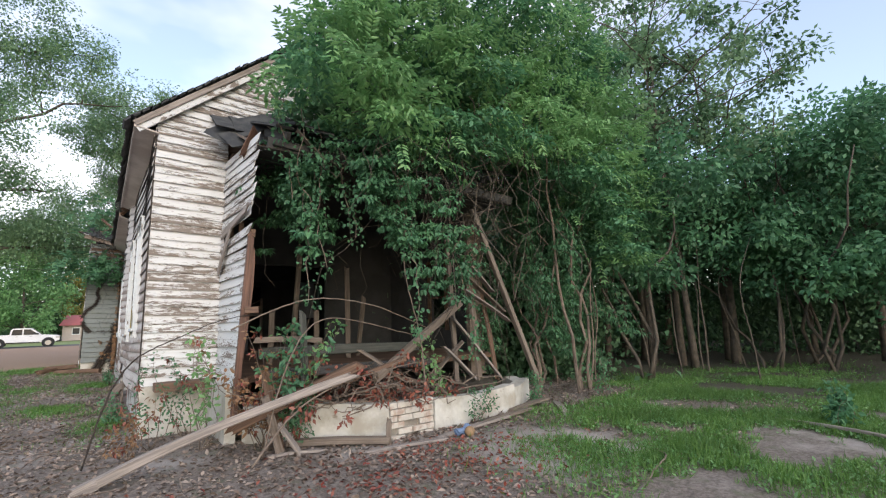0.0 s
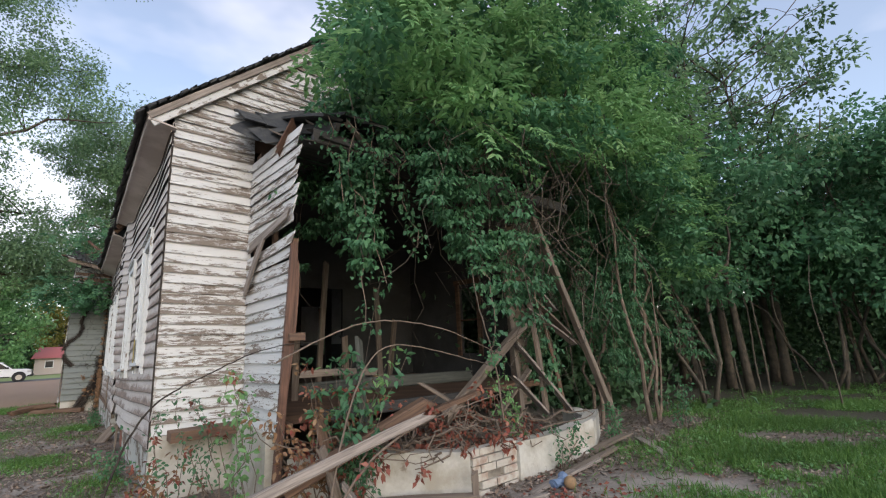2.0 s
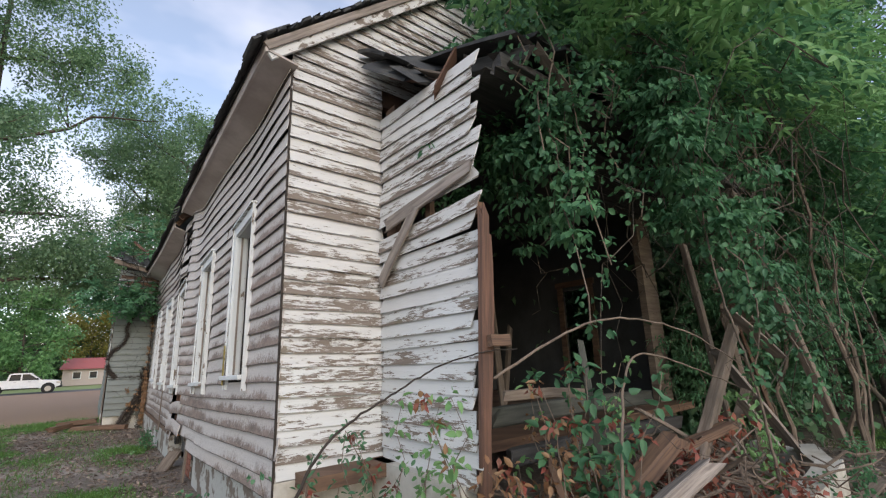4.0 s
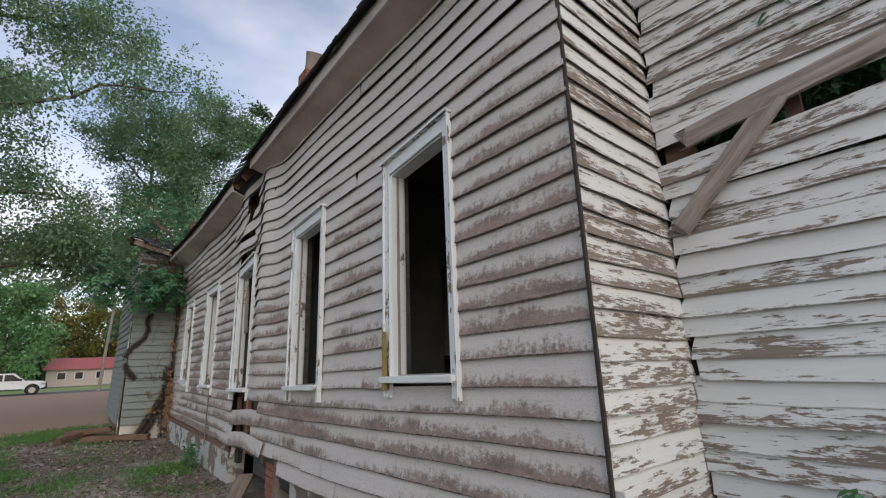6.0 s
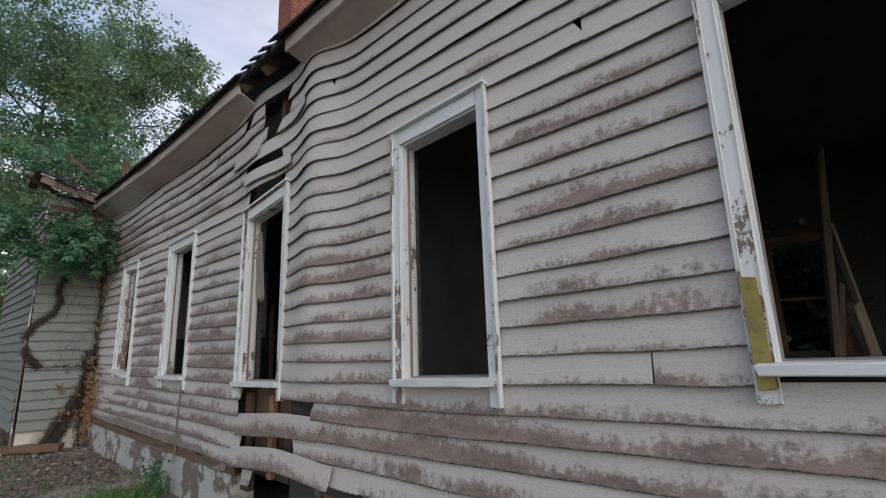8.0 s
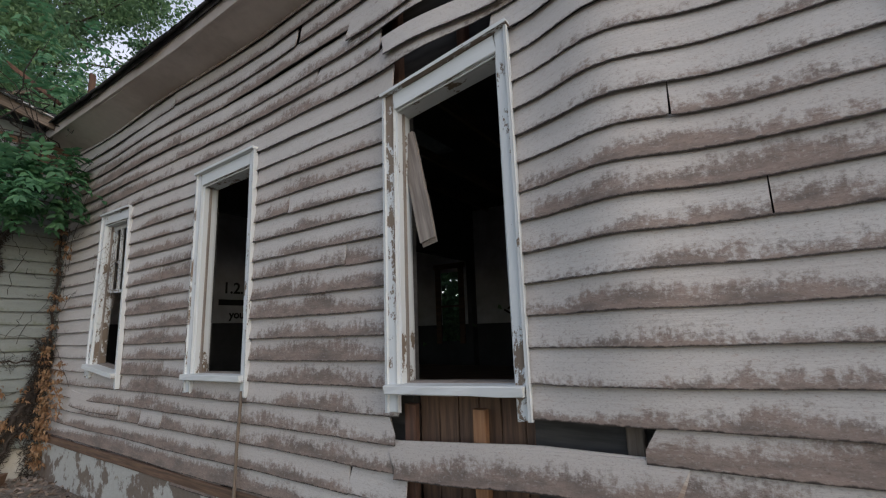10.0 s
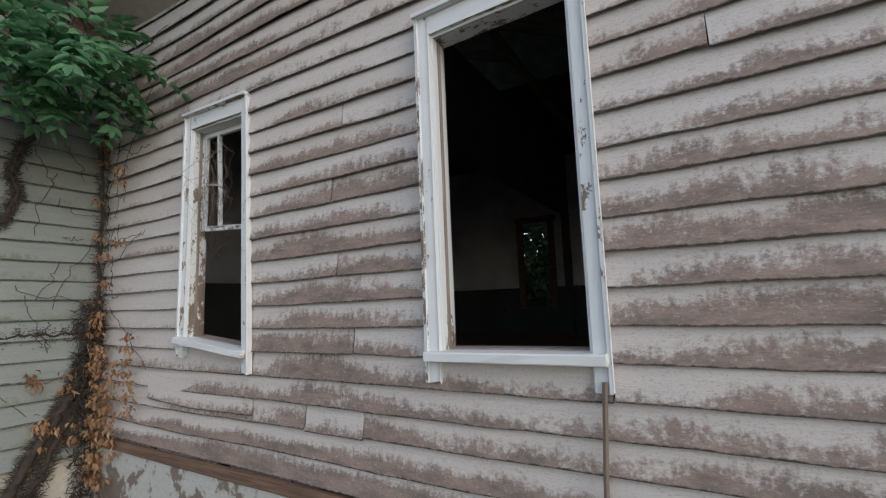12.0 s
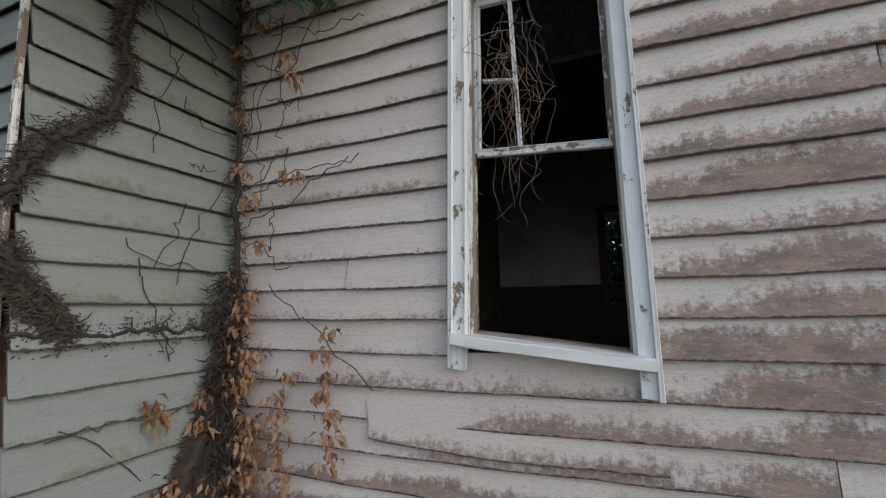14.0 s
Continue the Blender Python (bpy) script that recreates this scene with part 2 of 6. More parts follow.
LEAF_VINE = leafy("vine_leaf", (0.085, 0.225, 0.115), (0.150, 0.330, 0.150), 0.42)
LEAF_LIGHT = leafy("young_leaf", (0.175, 0.370, 0.140), (0.280, 0.480, 0.190), 0.45)
LEAF_TREE = leafy("tree_leaf", (0.170, 0.300, 0.160), (0.290, 0.440, 0.220), 0.45)
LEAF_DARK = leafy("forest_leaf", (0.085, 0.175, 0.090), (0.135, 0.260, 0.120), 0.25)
LEAF_YELLOW = leafy("yellow_green_leaf", (0.22, 0.23, 0.05), (0.34, 0.27, 0.06), 0.35)
LEAF_BROWN = leafy("dead_brown_leaf", (0.25, 0.125, 0.06), (0.36, 0.23, 0.125), 0.2)
LEAF_RED = leafy("dead_red_leaf", (0.26, 0.06, 0.045), (0.32, 0.13, 0.08), 0.2)
LITTER = leafy("dry_litter_leaf", (0.22, 0.155, 0.115), (0.42, 0.34, 0.28), 0.1)
GRASS = leafy("grass_blade", (0.085, 0.195, 0.036), (0.150, 0.280, 0.062), 0.3)


# ---- mesh helpers ----
def mesh_of(name, verts, faces, mat, parent=None, uvs=None, label="", smooth=False):
    me = bpy.data.meshes.new(name)
    me.from_pydata([tuple(v) for v in verts], [], faces)
    if uvs is not None:
        layer = me.uv_layers.new(name="UVMap")
        layer.data.foreach_set("uv", np.array([uvs[i] for f in faces for i in f], dtype=np.float32).ravel())
    me.materials.append(mat)
    if smooth:
        me.polygons.foreach_set("use_smooth", [True] * len(me.polygons))
    ob = new(name, me)
    if parent:
        ob.parent = parent
    if label:
        ob["label"] = label
    return ob


def part(name, bm, material, parent, label=""):
    me = bpy.data.meshes.new(name)
    bm.to_mesh(me)
    bm.free()
    me.materials.append(material)
    ob = new(name, me)
    if parent:
        ob.parent = parent
    if label:
        ob["label"] = label
    return ob


def empty(name, label, category, group="", kind="", at=(0, 0, 0)):
    ob = new(name)
    ob.location = at
    return tagged(ob, label, category, group, kind)


def boxes(name, spans, mat, parent=None, label=""):
    """One mesh of closed boxes, each (x0, x1, y0, y1, z0, z1)."""
    v, f = [], []
    for x0, x1, y0, y1, z0, z1 in spans:
        o = len(v)
        v += [(x, y, z) for z in (z0, z1) for x, y in ((x0, y0), (x1, y0), (x1, y1), (x0, y1))]
        f += [tuple(o + i for i in q) for q in ((3, 2, 1, 0), (4, 5, 6, 7), (0, 1, 5, 4), (1, 2, 6, 5), (2, 3, 7, 6), (3, 0, 4, 7))]
    return mesh_of(name, v, f, mat, parent, [(p[0] + p[1], p[2]) for p in v], label)


def plank_data(p0, p1, w, h, rng, up=(0, 0, 1), warp=0.0, rag=0.0, segs=6, twist=0.0):
    """A sawn timber from p0 to p1, w wide and h thick, slightly bent, with worn edges and ragged ends."""
    p0, p1 = np.array(p0, float), np.array(p1, float)
    d = p1 - p0
    ln = np.linalg.norm(d)
    d /= ln
    s = np.cross(d, up)
    s = s / np.linalg.norm(s) if np.linalg.norm(s) > 1e-4 else np.array((1.0, 0, 0))
    u = np.cross(s, d)
    v, uv, f = [], [], []
    off = rng.random() * 30
    c = 0.12 * min(w, h)
    ring = [(-w / 2 + c, -h / 2), (w / 2 - c, -h / 2), (w / 2, -h / 2 + c), (w / 2, h / 2 - c), (w / 2 - c, h / 2), (-w / 2 + c, h / 2), (-w / 2, h / 2 - c), (-w / 2, -h / 2 + c)]
    ph = rng.random() * 6
    for i in range(segs + 1):
        t = i / segs
        a = twist * t
        bend = warp * math.sin(math.pi * t) + 0.15 * warp * math.sin(7 * t + ph)
        for k, (a0, b0) in enumerate(ring):
            aj, bj = a0 * math.cos(a) - b0 * math.sin(a), a0 * math.sin(a) + b0 * math.cos(a)
            e = rag * (rng.random() - 0.5) if i in (0, segs) else 0.0
            v.append(p0 + d * (ln * t + e) + s * (aj + rng.normal() * 0.015 * w) + u * (bj + bend + rng.normal() * 0.015 * h))
            uv.append((off + ln * t, k * 1.6 * max(w, h)))
    for i in range(segs):
        for k in range(8):
            a, b = i * 8 + k, i * 8 + (k + 1) % 8
            f.append((a, b, b + 8, a + 8))
    f.append(tuple(range(7, -1, -1)))
    f.append(tuple(range(segs * 8, segs * 8 + 8)))
    return v, f, uv


def plank(name, p0, p1, w, h, mat, parent, rng, label="", **kw):
    v, f, uv = plank_data(p0, p1, w, h, rng, **kw)
    return mesh_of(name, v, f, mat, parent, uv, label)


def tube_data(pts, radii, sides=7):
    pts = np.array(pts, float)
    v, f = [], []
    for i, p in enumerate(pts):
        d = pts[min(i + 1, len(pts) - 1)] - pts[max(i - 1, 0)]
        d /= max(np.linalg.norm(d), 1e-6)
        s = np.cross(d, (0.31, 0.2, 0.93))
        s /= max(np.linalg.norm(s), 1e-6)
        u = np.cross(d, s)
        for k in range(sides):
            a = 2 * math.pi * k / sides
            v.append(p + radii[i] * (math.cos(a) * s + math.sin(a) * u))
    for i in range(len(pts) - 1):
        for k in range(sides):
            a, b = i * sides + k, i * sides + (k + 1) % sides
            f.append((a, b, b + sides, a + sides))
    f.append(tuple(range(sides - 1, -1, -1)))
    f.append(tuple(range((len(pts) - 1) * sides, len(pts) * sides)))
    return v, f


def joined(datas):
    v, f = [], []
    for a, b in datas:
        o = len(v)
        v += list(a)
        f += [tuple(o + i for i in q) for q in b]
    return v, f


def crooked(p0, p1, rng, n=8, amp=0.1):
    p0, p1 = np.array(p0, float), np.array(p1, float)
    t = np.linspace(0, 1, n)[:, None]
    w = np.cumsum(rng.normal(size=(n, 3)), axis=0)
    w -= w[0] + (w[-1] - w[0]) * t
    return p0 + (p1 - p0) * t + w * amp / math.sqrt(n)


def unit(a):
    return a / np.maximum(np.linalg.norm(a, axis=1, keepdims=True), 1e-6)


def leaves(name, C, D, N, L, W, mat, parent, label="", fold=0.25, round_leaf=False):
    """One mesh of folded pointed leaves: foot C, way D, face N, length L and width W."""
    k = len(C)
    D = unit(D)
    S = unit(np.cross(D, N))
    N = np.cross(S, D)
    L, W = np.broadcast_to(L, (k,))[:, None], np.broadcast_to(W, (k,))[:, None]
    if round_leaf:
        V = np.empty((k, 6, 3), np.float32)
        V[:, 0] = C
        for s, (q1, q2) in ((1, (1, 2)), (-1, (5, 4))):
            V[:, q1] = C + D * L * 0.24 + s * S * W * 0.42 + N * W * fold * 0.8
            V[:, q2] = C + D * L * 0.62 + s * S * W * 0.40 + N * (W * fold * 0.7 - L * 0.04)
        V[:, 3] = C + D * L - N * L * 0.14
        quads = np.array((0, 1, 2, 3, 0, 3, 4, 5))[None] + np.arange(k)[:, None] * 6
    else:
        V = np.empty((k, 4, 3), np.float32)
        V[:, 0] = C
        V[:, 1] = C + D * L * 0.42 + S * W * 0.5 + N * W * fold
        V[:, 2] = C + D * L - N * L * 0.12
        V[:, 3] = C + D * L * 0.42 - S * W * 0.5 + N * W * fold
        quads = np.arange(4 * k)
    quads = quads.ravel().astype(np.int32)
    me = bpy.data.meshes.new(name)
    me.vertices.add(V.shape[0] * V.shape[1])
    me.vertices.foreach_set("co", V.ravel())
    me.loops.add(len(quads))
    me.loops.foreach_set("vertex_index", quads)
    me.polygons.add(len(quads) // 4)
    me.polygons.foreach_set("loop_start", np.arange(0, len(quads), 4, dtype=np.int32))
    me.update(calc_edges=True)
    me.materials.append(mat)
    ob = new(name, me)
    if parent:
        ob.parent = parent
    if label:
        ob["label"] = label
    return ob


def tuft_arrays(centres, spreads, counts, rng, droop=0.3):
    """Leaf feet and ways in clumps: outward from each clump's middle, a little down."""
    C = np.repeat(np.array(centres, float), counts, axis=0)
    S = np.repeat(np.array(spreads, float), counts)[:, None]
    g = rng.normal(size=C.shape)
    r = unit(g) * (rng.random((len(C), 1)) ** 0.45)
    P = C + r * S * np.array((1, 1, 0.75))
    D = unit(r + 0.7 * rng.normal(size=C.shape) + np.array((0, 0, -droop)))
    N = unit(rng.normal(size=C.shape) * 0.8 + np.array((0, 0, 1.0)) + 0.4 * r)
    return P, D, N


def sprays(stems, rng, pairs=6, gap=0.06, size=0.07, droop=0.25):
    """Feather-shaped sprays of leaflets along short stalks (foot, way)."""
    P, D, N = [], [], []
    for foot, way in stems:
        way = np.array(way) / np.linalg.norm(way)
        side = np.cross(way, (0, 0, 1.0))
        side /= max(np.linalg.norm(side), 1e-5)
        up = np.cross(side, way)
        for i in range(1, pairs + 1):
            p = foot + way * gap * i + np.array((0, 0, -droop * (gap * i) ** 2 * 3))
            for sg in (-1, 1):
                P.append(p)
                D.append(side * sg + way * 0.55 + rng.normal(size=3) * 0.18 + np.array((0, 0, -0.25)))
                N.append(up + rng.normal(size=3) * 0.25)
        P.append(p)
        D.append(way + np.array((0, 0, -0.3)))
        N.append(up)
    return np.array(P), np.array(D), np.array(N)


def tree(name, label, base, height, radius, low, seed, leaf, leaf_mat, clumps=120, per=90, spread=0.8, trunk_r=0.2, group="", lean=(0, 0), limbs=14):
    rng = np.random.default_rng(seed)
    top = empty(name, label, "tree", group, at=base)
    tp = [np.array((lean[0] * t * t + 0.15 * math.sin(3 * t + seed), lean[1] * t * t + 0.15 * math.cos(2.3 * t + seed), -0.15 + t * height * 0.9)) for t in np.linspace(0, 1, 10)]
    wood = [tube_data(tp, [trunk_r * (1.25 if i == 0 else 1) * (1 - 0.88 * i / 9) for i in range(10)], 9)]
    ends = []
    for i in range(limbs):
        t = low / height + (0.97 - low / height) * (i + rng.random()) / limbs
        k = min(t / 0.9 * 9, 8.99)
        a = tp[int(k)] + (tp[int(k) + 1] - tp[int(k)]) * (k % 1)
        q = (t - low / height) / (1 - low / height)
        ln = radius * (0.55 + 0.9 * math.sqrt(max(q * (1 - q), 0.0))) * rng.uniform(0.7, 1.15)
        an = i * 2.4 + rng.normal() * 0.4
        b = a + np.array((math.cos(an) * ln, math.sin(an) * ln, ln * (0.15 + 0.45 * q)))
        pts = crooked(a, b, rng, 7, 0.25 * ln / 3)
        r0 = trunk_r * 0.42 * (1 - 0.6 * t)
        wood.append(tube_data(pts, np.linspace(r0, 0.012, 7), 5))
        ends += list(pts[3:])
        for j in range(3):
            c = pts[rng.integers(2, 6)]
            e = c + unit(rng.normal(size=(1, 3)))[0] * ln * 0.4 + np.array((0, 0, 0.1 * ln))
            sp = crooked(c, e, rng, 5, 0.08 * ln)
            wood.append(tube_data(sp, np.linspace(r0 * 0.4, 0.006, 5), 4))
            ends += list(sp[2:])
    v, f = joined(wood)
    mesh_of("trunk", v, f, BARK, top, smooth=True)
    pick = rng.integers(0, len(ends), clumps)
    cen = np.array(ends)[pick] + rng.normal(size=(clumps, 3)) * 0.35 * spread
    P, D, N = tuft_arrays(cen, rng.uniform(0.5, 1.2, clumps) * spread, per, rng)
    leaves("crown", P, D, N, leaf * rng.uniform(0.6, 1.3, len(P)), leaf * 0.6 * rng.uniform(0.7, 1.2, len(P)), leaf_mat, top)
    return top


# ---- the house: wall maps and boards ----
BOARD = 0.144
SAG_Y = (6.0, 7.3, 9.0, 10.5, 12.3, 13.1, 15.0, 17.4, 19.0)
SAG_Z = (0.03, 0.02, -0.04, -0.10, -0.13, -0.20, -0.21, -0.23, -0.22)


def sag(y):
    return float(np.interp(y, SAG_Y, SAG_Z))


def buckle(y, z):
    b = 0.085 * math.exp(-((y - 11.85) / 0.27) ** 2) * min(1, max(0, (z - 1.1) / 0.7))
    b += 0.05 * math.exp(-((y - 12.9) / 0.35) ** 2) * min(1, max(0, (z - 2.9) / 0.4))
    return b + 0.012 * math.sin(2.1 * y + 1.3 * z)


def wander(y):
    """How far the side wall has moved out of line, along its length."""
    return float(np.interp(y, (7.3, 8.2, 10.5, 12.6, 14.4, 16.7, 18.7), (0, 0, -0.02, -0.03, 0.02, 0.045, 0.055)))


def side_map(u, h, d):
    lift = 0.04 * math.exp(-((u - 11.85) / 0.3) ** 2) * min(1, max(0, (h - 1.6) / 1.5))
    return (0.47 + wander(u) - d - buckle(u, h), u, h + sag(u) + lift)


def front_map(u, h, d):
    return (u, 7.29 - d, h + 0.02 - 0.03 * (u - 0.47))


def bay_map(u, h, d):
    q = u / 1.38
    xo = np.interp(h, (0.3, 0.9, 2.2, 3.9), (1.24, 1.36, 1.45, 1.52))
    return (1.40 + (xo - 1.40) * q - d, 7.27 - u, h - 0.03 + 0.02 * q)


def wing_map(u, h, d):
    return (u, 18.70 - d + 0.02 * (h - 2), h - 0.02 * (u + 0.42))


def wing_left_map(u, h, d):
    return (-0.42 - d - 0.03 * max(0, 2.2 - h), u, h)


STAINS = [  # middle along the wall, middle height, half sizes, strength
    (16.0, 1.7, 0.75, 1.1, 0.55), (15.9, 0.9, 1.6, 0.5, 0.3), (13.8, 1.75, 0.7, 0.9, 0.5), (13.9, 0.95, 1.0, 0.4, 0.25), (11.5, 1.9, 0.9, 0.75, 0.38), (11.0, 1.0, 1.6, 0.35, 0.52), (12.4, 0.8, 1.0, 0.35, 0.5),
    (15.8, 0.5, 2.9, 0.22, 0.85), (9.55, 2.1, 0.45, 0.9, 0.40), (7.72, 2.1, 0.55, 1.2, 0.48), (8.2, 0.9, 1.2, 0.4, 0.4), (14.6, 3.55, 2.2, 0.5, 0.42), (17.2, 3.3, 1.3, 0.5, 0.5), (9.3, 1.05, 0.9, 0.3, 0.25),
]


def stain_at(y, z):
    return max(s * max(0.0, 1 - ((y - cy) / ry) ** 2 * 0.6 - ((z - cz) / rz) ** 2 * 0.6) for cy, cz, ry, rz, s in STAINS)


def board(name, parent, mat, wall, u0, u1, h0, rng, expo=BOARD, rag=0.0, thick=0.027, tilt=0.0, bow=0.0, proud=0.0):
    """A lapped siding board on a wall, from u0 to u1, its lower edge at h0."""
    n = max(2, math.ceil((u1 - u0) / 0.09))
    v, uv, f = [], [], []
    ph = rng.random() * 9
    for i in range(n + 1):
        u = u0 + (u1 - u0) * i / n
        t = i / n
        wav = 0.0022 * math.sin(3.1 * u + ph) + 0.0012 * math.sin(11 * u + 2 * ph) + rng.normal() * 0.0008
        g = tilt * (u - u0) - bow * math.sin(math.pi * t)
        o = proud + 0.004 * math.sin(2.3 * u + ph)
        e = rag * (rng.random(2) - 0.5) if i in (0, n) else (0, 0)
        lo, hi = h0 + g + wav, h0 + expo + 0.018 + g
        for h, d, k, w in ((lo, thick + o, 0, 0.0), (lo + 0.35 * expo, 0.66 * thick + o, 0, 0.35), (hi, 0.004 + o, 1, 1.1), (hi, -0.008 + o, 1, 1.2), (lo + 0.003, thick - 0.008 + o, 0, -0.1)):
            v.append(wall(u + e[k], h, d))
            uv.append((u, w * expo / BOARD))
    for i in range(n):
        for k in range(5):
            a, b = i * 5 + k, i * 5 + (k + 1) % 5
            f.append((a, b, b + 5, a + 5))
    f.append((4, 3, 2, 1, 0))
    f.append(tuple(range(n * 5, n * 5 + 5)))
    ob = mesh_of(name, v, f, mat, parent, uv, smooth=True)
    ob.data.set_sharp_from_angle(angle=radians(35))
    if wall is side_map:
        att = ob.data.attributes.new("stain", "FLOAT", "POINT")
        att.data.foreach_set("value", [stain_at(p[1], p[2]) for p in v])
    return ob


# casing: near and far edge along the wall, head at both, foot at both
WINDOWS = [
    (8.17, 8.99, 3.19, 3.095, 1.36, 1.34),
    (10.11, 10.92, 3.09, 3.03, 1.25, 1.22),
    (12.29, 13.11, 3.04, 2.91, 1.15, 1.13),
    (14.47, 15.31, 2.965, 2.93, 1.13, 1.12),
    (16.66, 17.45, 2.91, 2.92, 1.08, 1.17),
]
TOP, FOOT = 4.22, 0.56
rng = np.random.default_rng(5)

# backing wall with the openings cut through it
spans, last = [], 7.31
for y0, y1, za, zb, fa, fb in WINDOWS:
    spans += [(0.555, 0.615, last, y0 + 0.055, FOOT - 0.3, TOP - 0.02), (0.555, 0.615, y0 + 0.055, y1 - 0.055, FOOT - 0.1, min(fa, fb) + 0.12), (0.555, 0.615, y0 + 0.055, y1 - 0.055, max(za, zb) - 0.1, TOP - 0.02)]
    last = y1 - 0.055
spans[7] = (0.555, 0.615, 12.37, 13.03, 0.44, 0.60)
spans.append((0.555, 0.615, last, 18.72, FOOT - 0.3, TOP - 0.02))
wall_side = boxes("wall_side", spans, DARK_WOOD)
tagged(wall_side, "long side wall of weathered cream clapboard, sagging and buckled", "wall", kind="structure")

GAPS = [  # stretches of the side wall where the boards are gone: y0, y1, z0, z1 without the sag
    (11.80, 13.13, 1.12, 1.33), (11.2, 12.75, 0.5, 0.72), (12.1, 13.05, 0.82, 1.0), (12.45, 13.15, 3.50, 3.62), (12.35, 12.75, 3.78, 4.1), (13.0, 13.2, 4.0, 4.15), (12.42, 13.05, 3.22, 3.36),
]
JOINTS = [9.6, 11.5, 13.75, 15.9, 8.6, 14.2, 16.1, 10.4, 17.9]
row = 0
h = FOOT
while h < TOP - 0.03:
    cuts = [(7.268, 7.268), (18.69, 18.69)]
    if h < 0.6:
        cuts.append((12.9, 18.69))
    for y0, y1, za, zb, fa, fb in WINDOWS:
        yc = (y0 + y1) / 2
        if h + BOARD > (fa + fb) / 2 - sag(yc) + 0.11 and h < (za + zb) / 2 - sag(yc) - 0.09:
            cuts.append((y0 + 0.045, y1 - 0.045))
    for y0, y1, z0, z1 in GAPS:
        if h + BOARD * 0.5 > z0 and h + BOARD * 0.5 < z1:
            cuts.append((y0, y1))
    cuts.sort()
    merged = []
    for a, b in cuts:
        if merged and a < merged[-1][1]:
            merged[-1] = (merged[-1][0], max(b, merged[-1][1]))
        else:
            merged.append((a, b))
    for (a0, a1), (b0, b1) in zip(merged, merged[1:]):
        stops = [a1]
        for j in (JOINTS[row % 9], JOINTS[(row * 4 + 3) % 9]):
            jj = j + rng.uniform(-0.3, 0.3)
            if a1 + 0.4 < jj < b0 - 0.4 and all(abs(jj - e) > 0.4 for e in stops):
                stops.append(jj)
        stops = sorted(stops) + [b0]
        for s0, s1 in zip(stops, stops[1:]):
            if s1 - s0 < 0.05:
                continue
            broken = any((abs(s0 - g[1]) < 0.01 or abs(s1 - g[0]) < 0.01) and g[2] < h + BOARD / 2 < g[3] for g in GAPS)
            low_sag = 0.05 if h < 0.7 and s0 > 13 else 0.0
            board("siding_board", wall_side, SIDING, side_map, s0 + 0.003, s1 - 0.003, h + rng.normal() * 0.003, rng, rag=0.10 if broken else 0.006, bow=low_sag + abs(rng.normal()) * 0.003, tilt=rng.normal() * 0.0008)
    h += BOARD
    row += 1
# loose and hanging boards over and under the middle window
for u0, u1, z, tl, bw, ex, pr in ((11.75, 13.12, 0.99, -0.01, 0.012, 0.15, 0.012), (11.6, 13.1, 0.68, 0.02, -0.03, 0.15, 0.05), (12.3, 13.12, 3.32, 0.06, 0.0, 0.12, 0.03), (12.8, 13.4, 3.62, 0.04, 0.01, 0.14, 0.02), (12.0, 12.45, 3.75, -0.06, 0.0, 0.13, 0.02), (16.7, 17.9, 1.03, 0.03, 0.02, 0.14, 0.01)):
    board("loose_board", wall_side, SIDING, side_map, u0, u1, z, rng, expo=ex, rag=0.12, bow=bw, tilt=tl, proud=pr)
# inner sheathing and studs seen through the gaps
for k in range(11):
    y = 11.72 + k * 0.125
    plank("sheathing_board", (0.60, y, 0.5), (0.60, y, 1.22), 0.118, 0.02, BROWN_WOOD, wall_side, rng, up=(1, 0, 0), segs=3)
for y, m in ((12.62, NEW_WOOD), (13.05, RED_WOOD), (11.9, GREY_WOOD)):
    plank("stud", (0.535, y, 0.45), (0.535, y, 1.14), 0.07, 0.05, m, wall_side, rng, up=(1, 0, 0), segs=3)
for k in range(16):
    plank("lath", (0.59, 11.9, 3.05 + k * 0.065), (0.59, 13.4, 3.0 + k * 0.065), 0.014, 0.045, RED_WOOD, wall_side, rng, segs=2)
for y in (12.15, 12.62, 13.1):
    plank("stud", (0.535, y, 2.95), (0.535, y, 4.1), 0.06, 0.06, RED_WOOD, wall_side, rng, up=(1, 0, 0), segs=3)


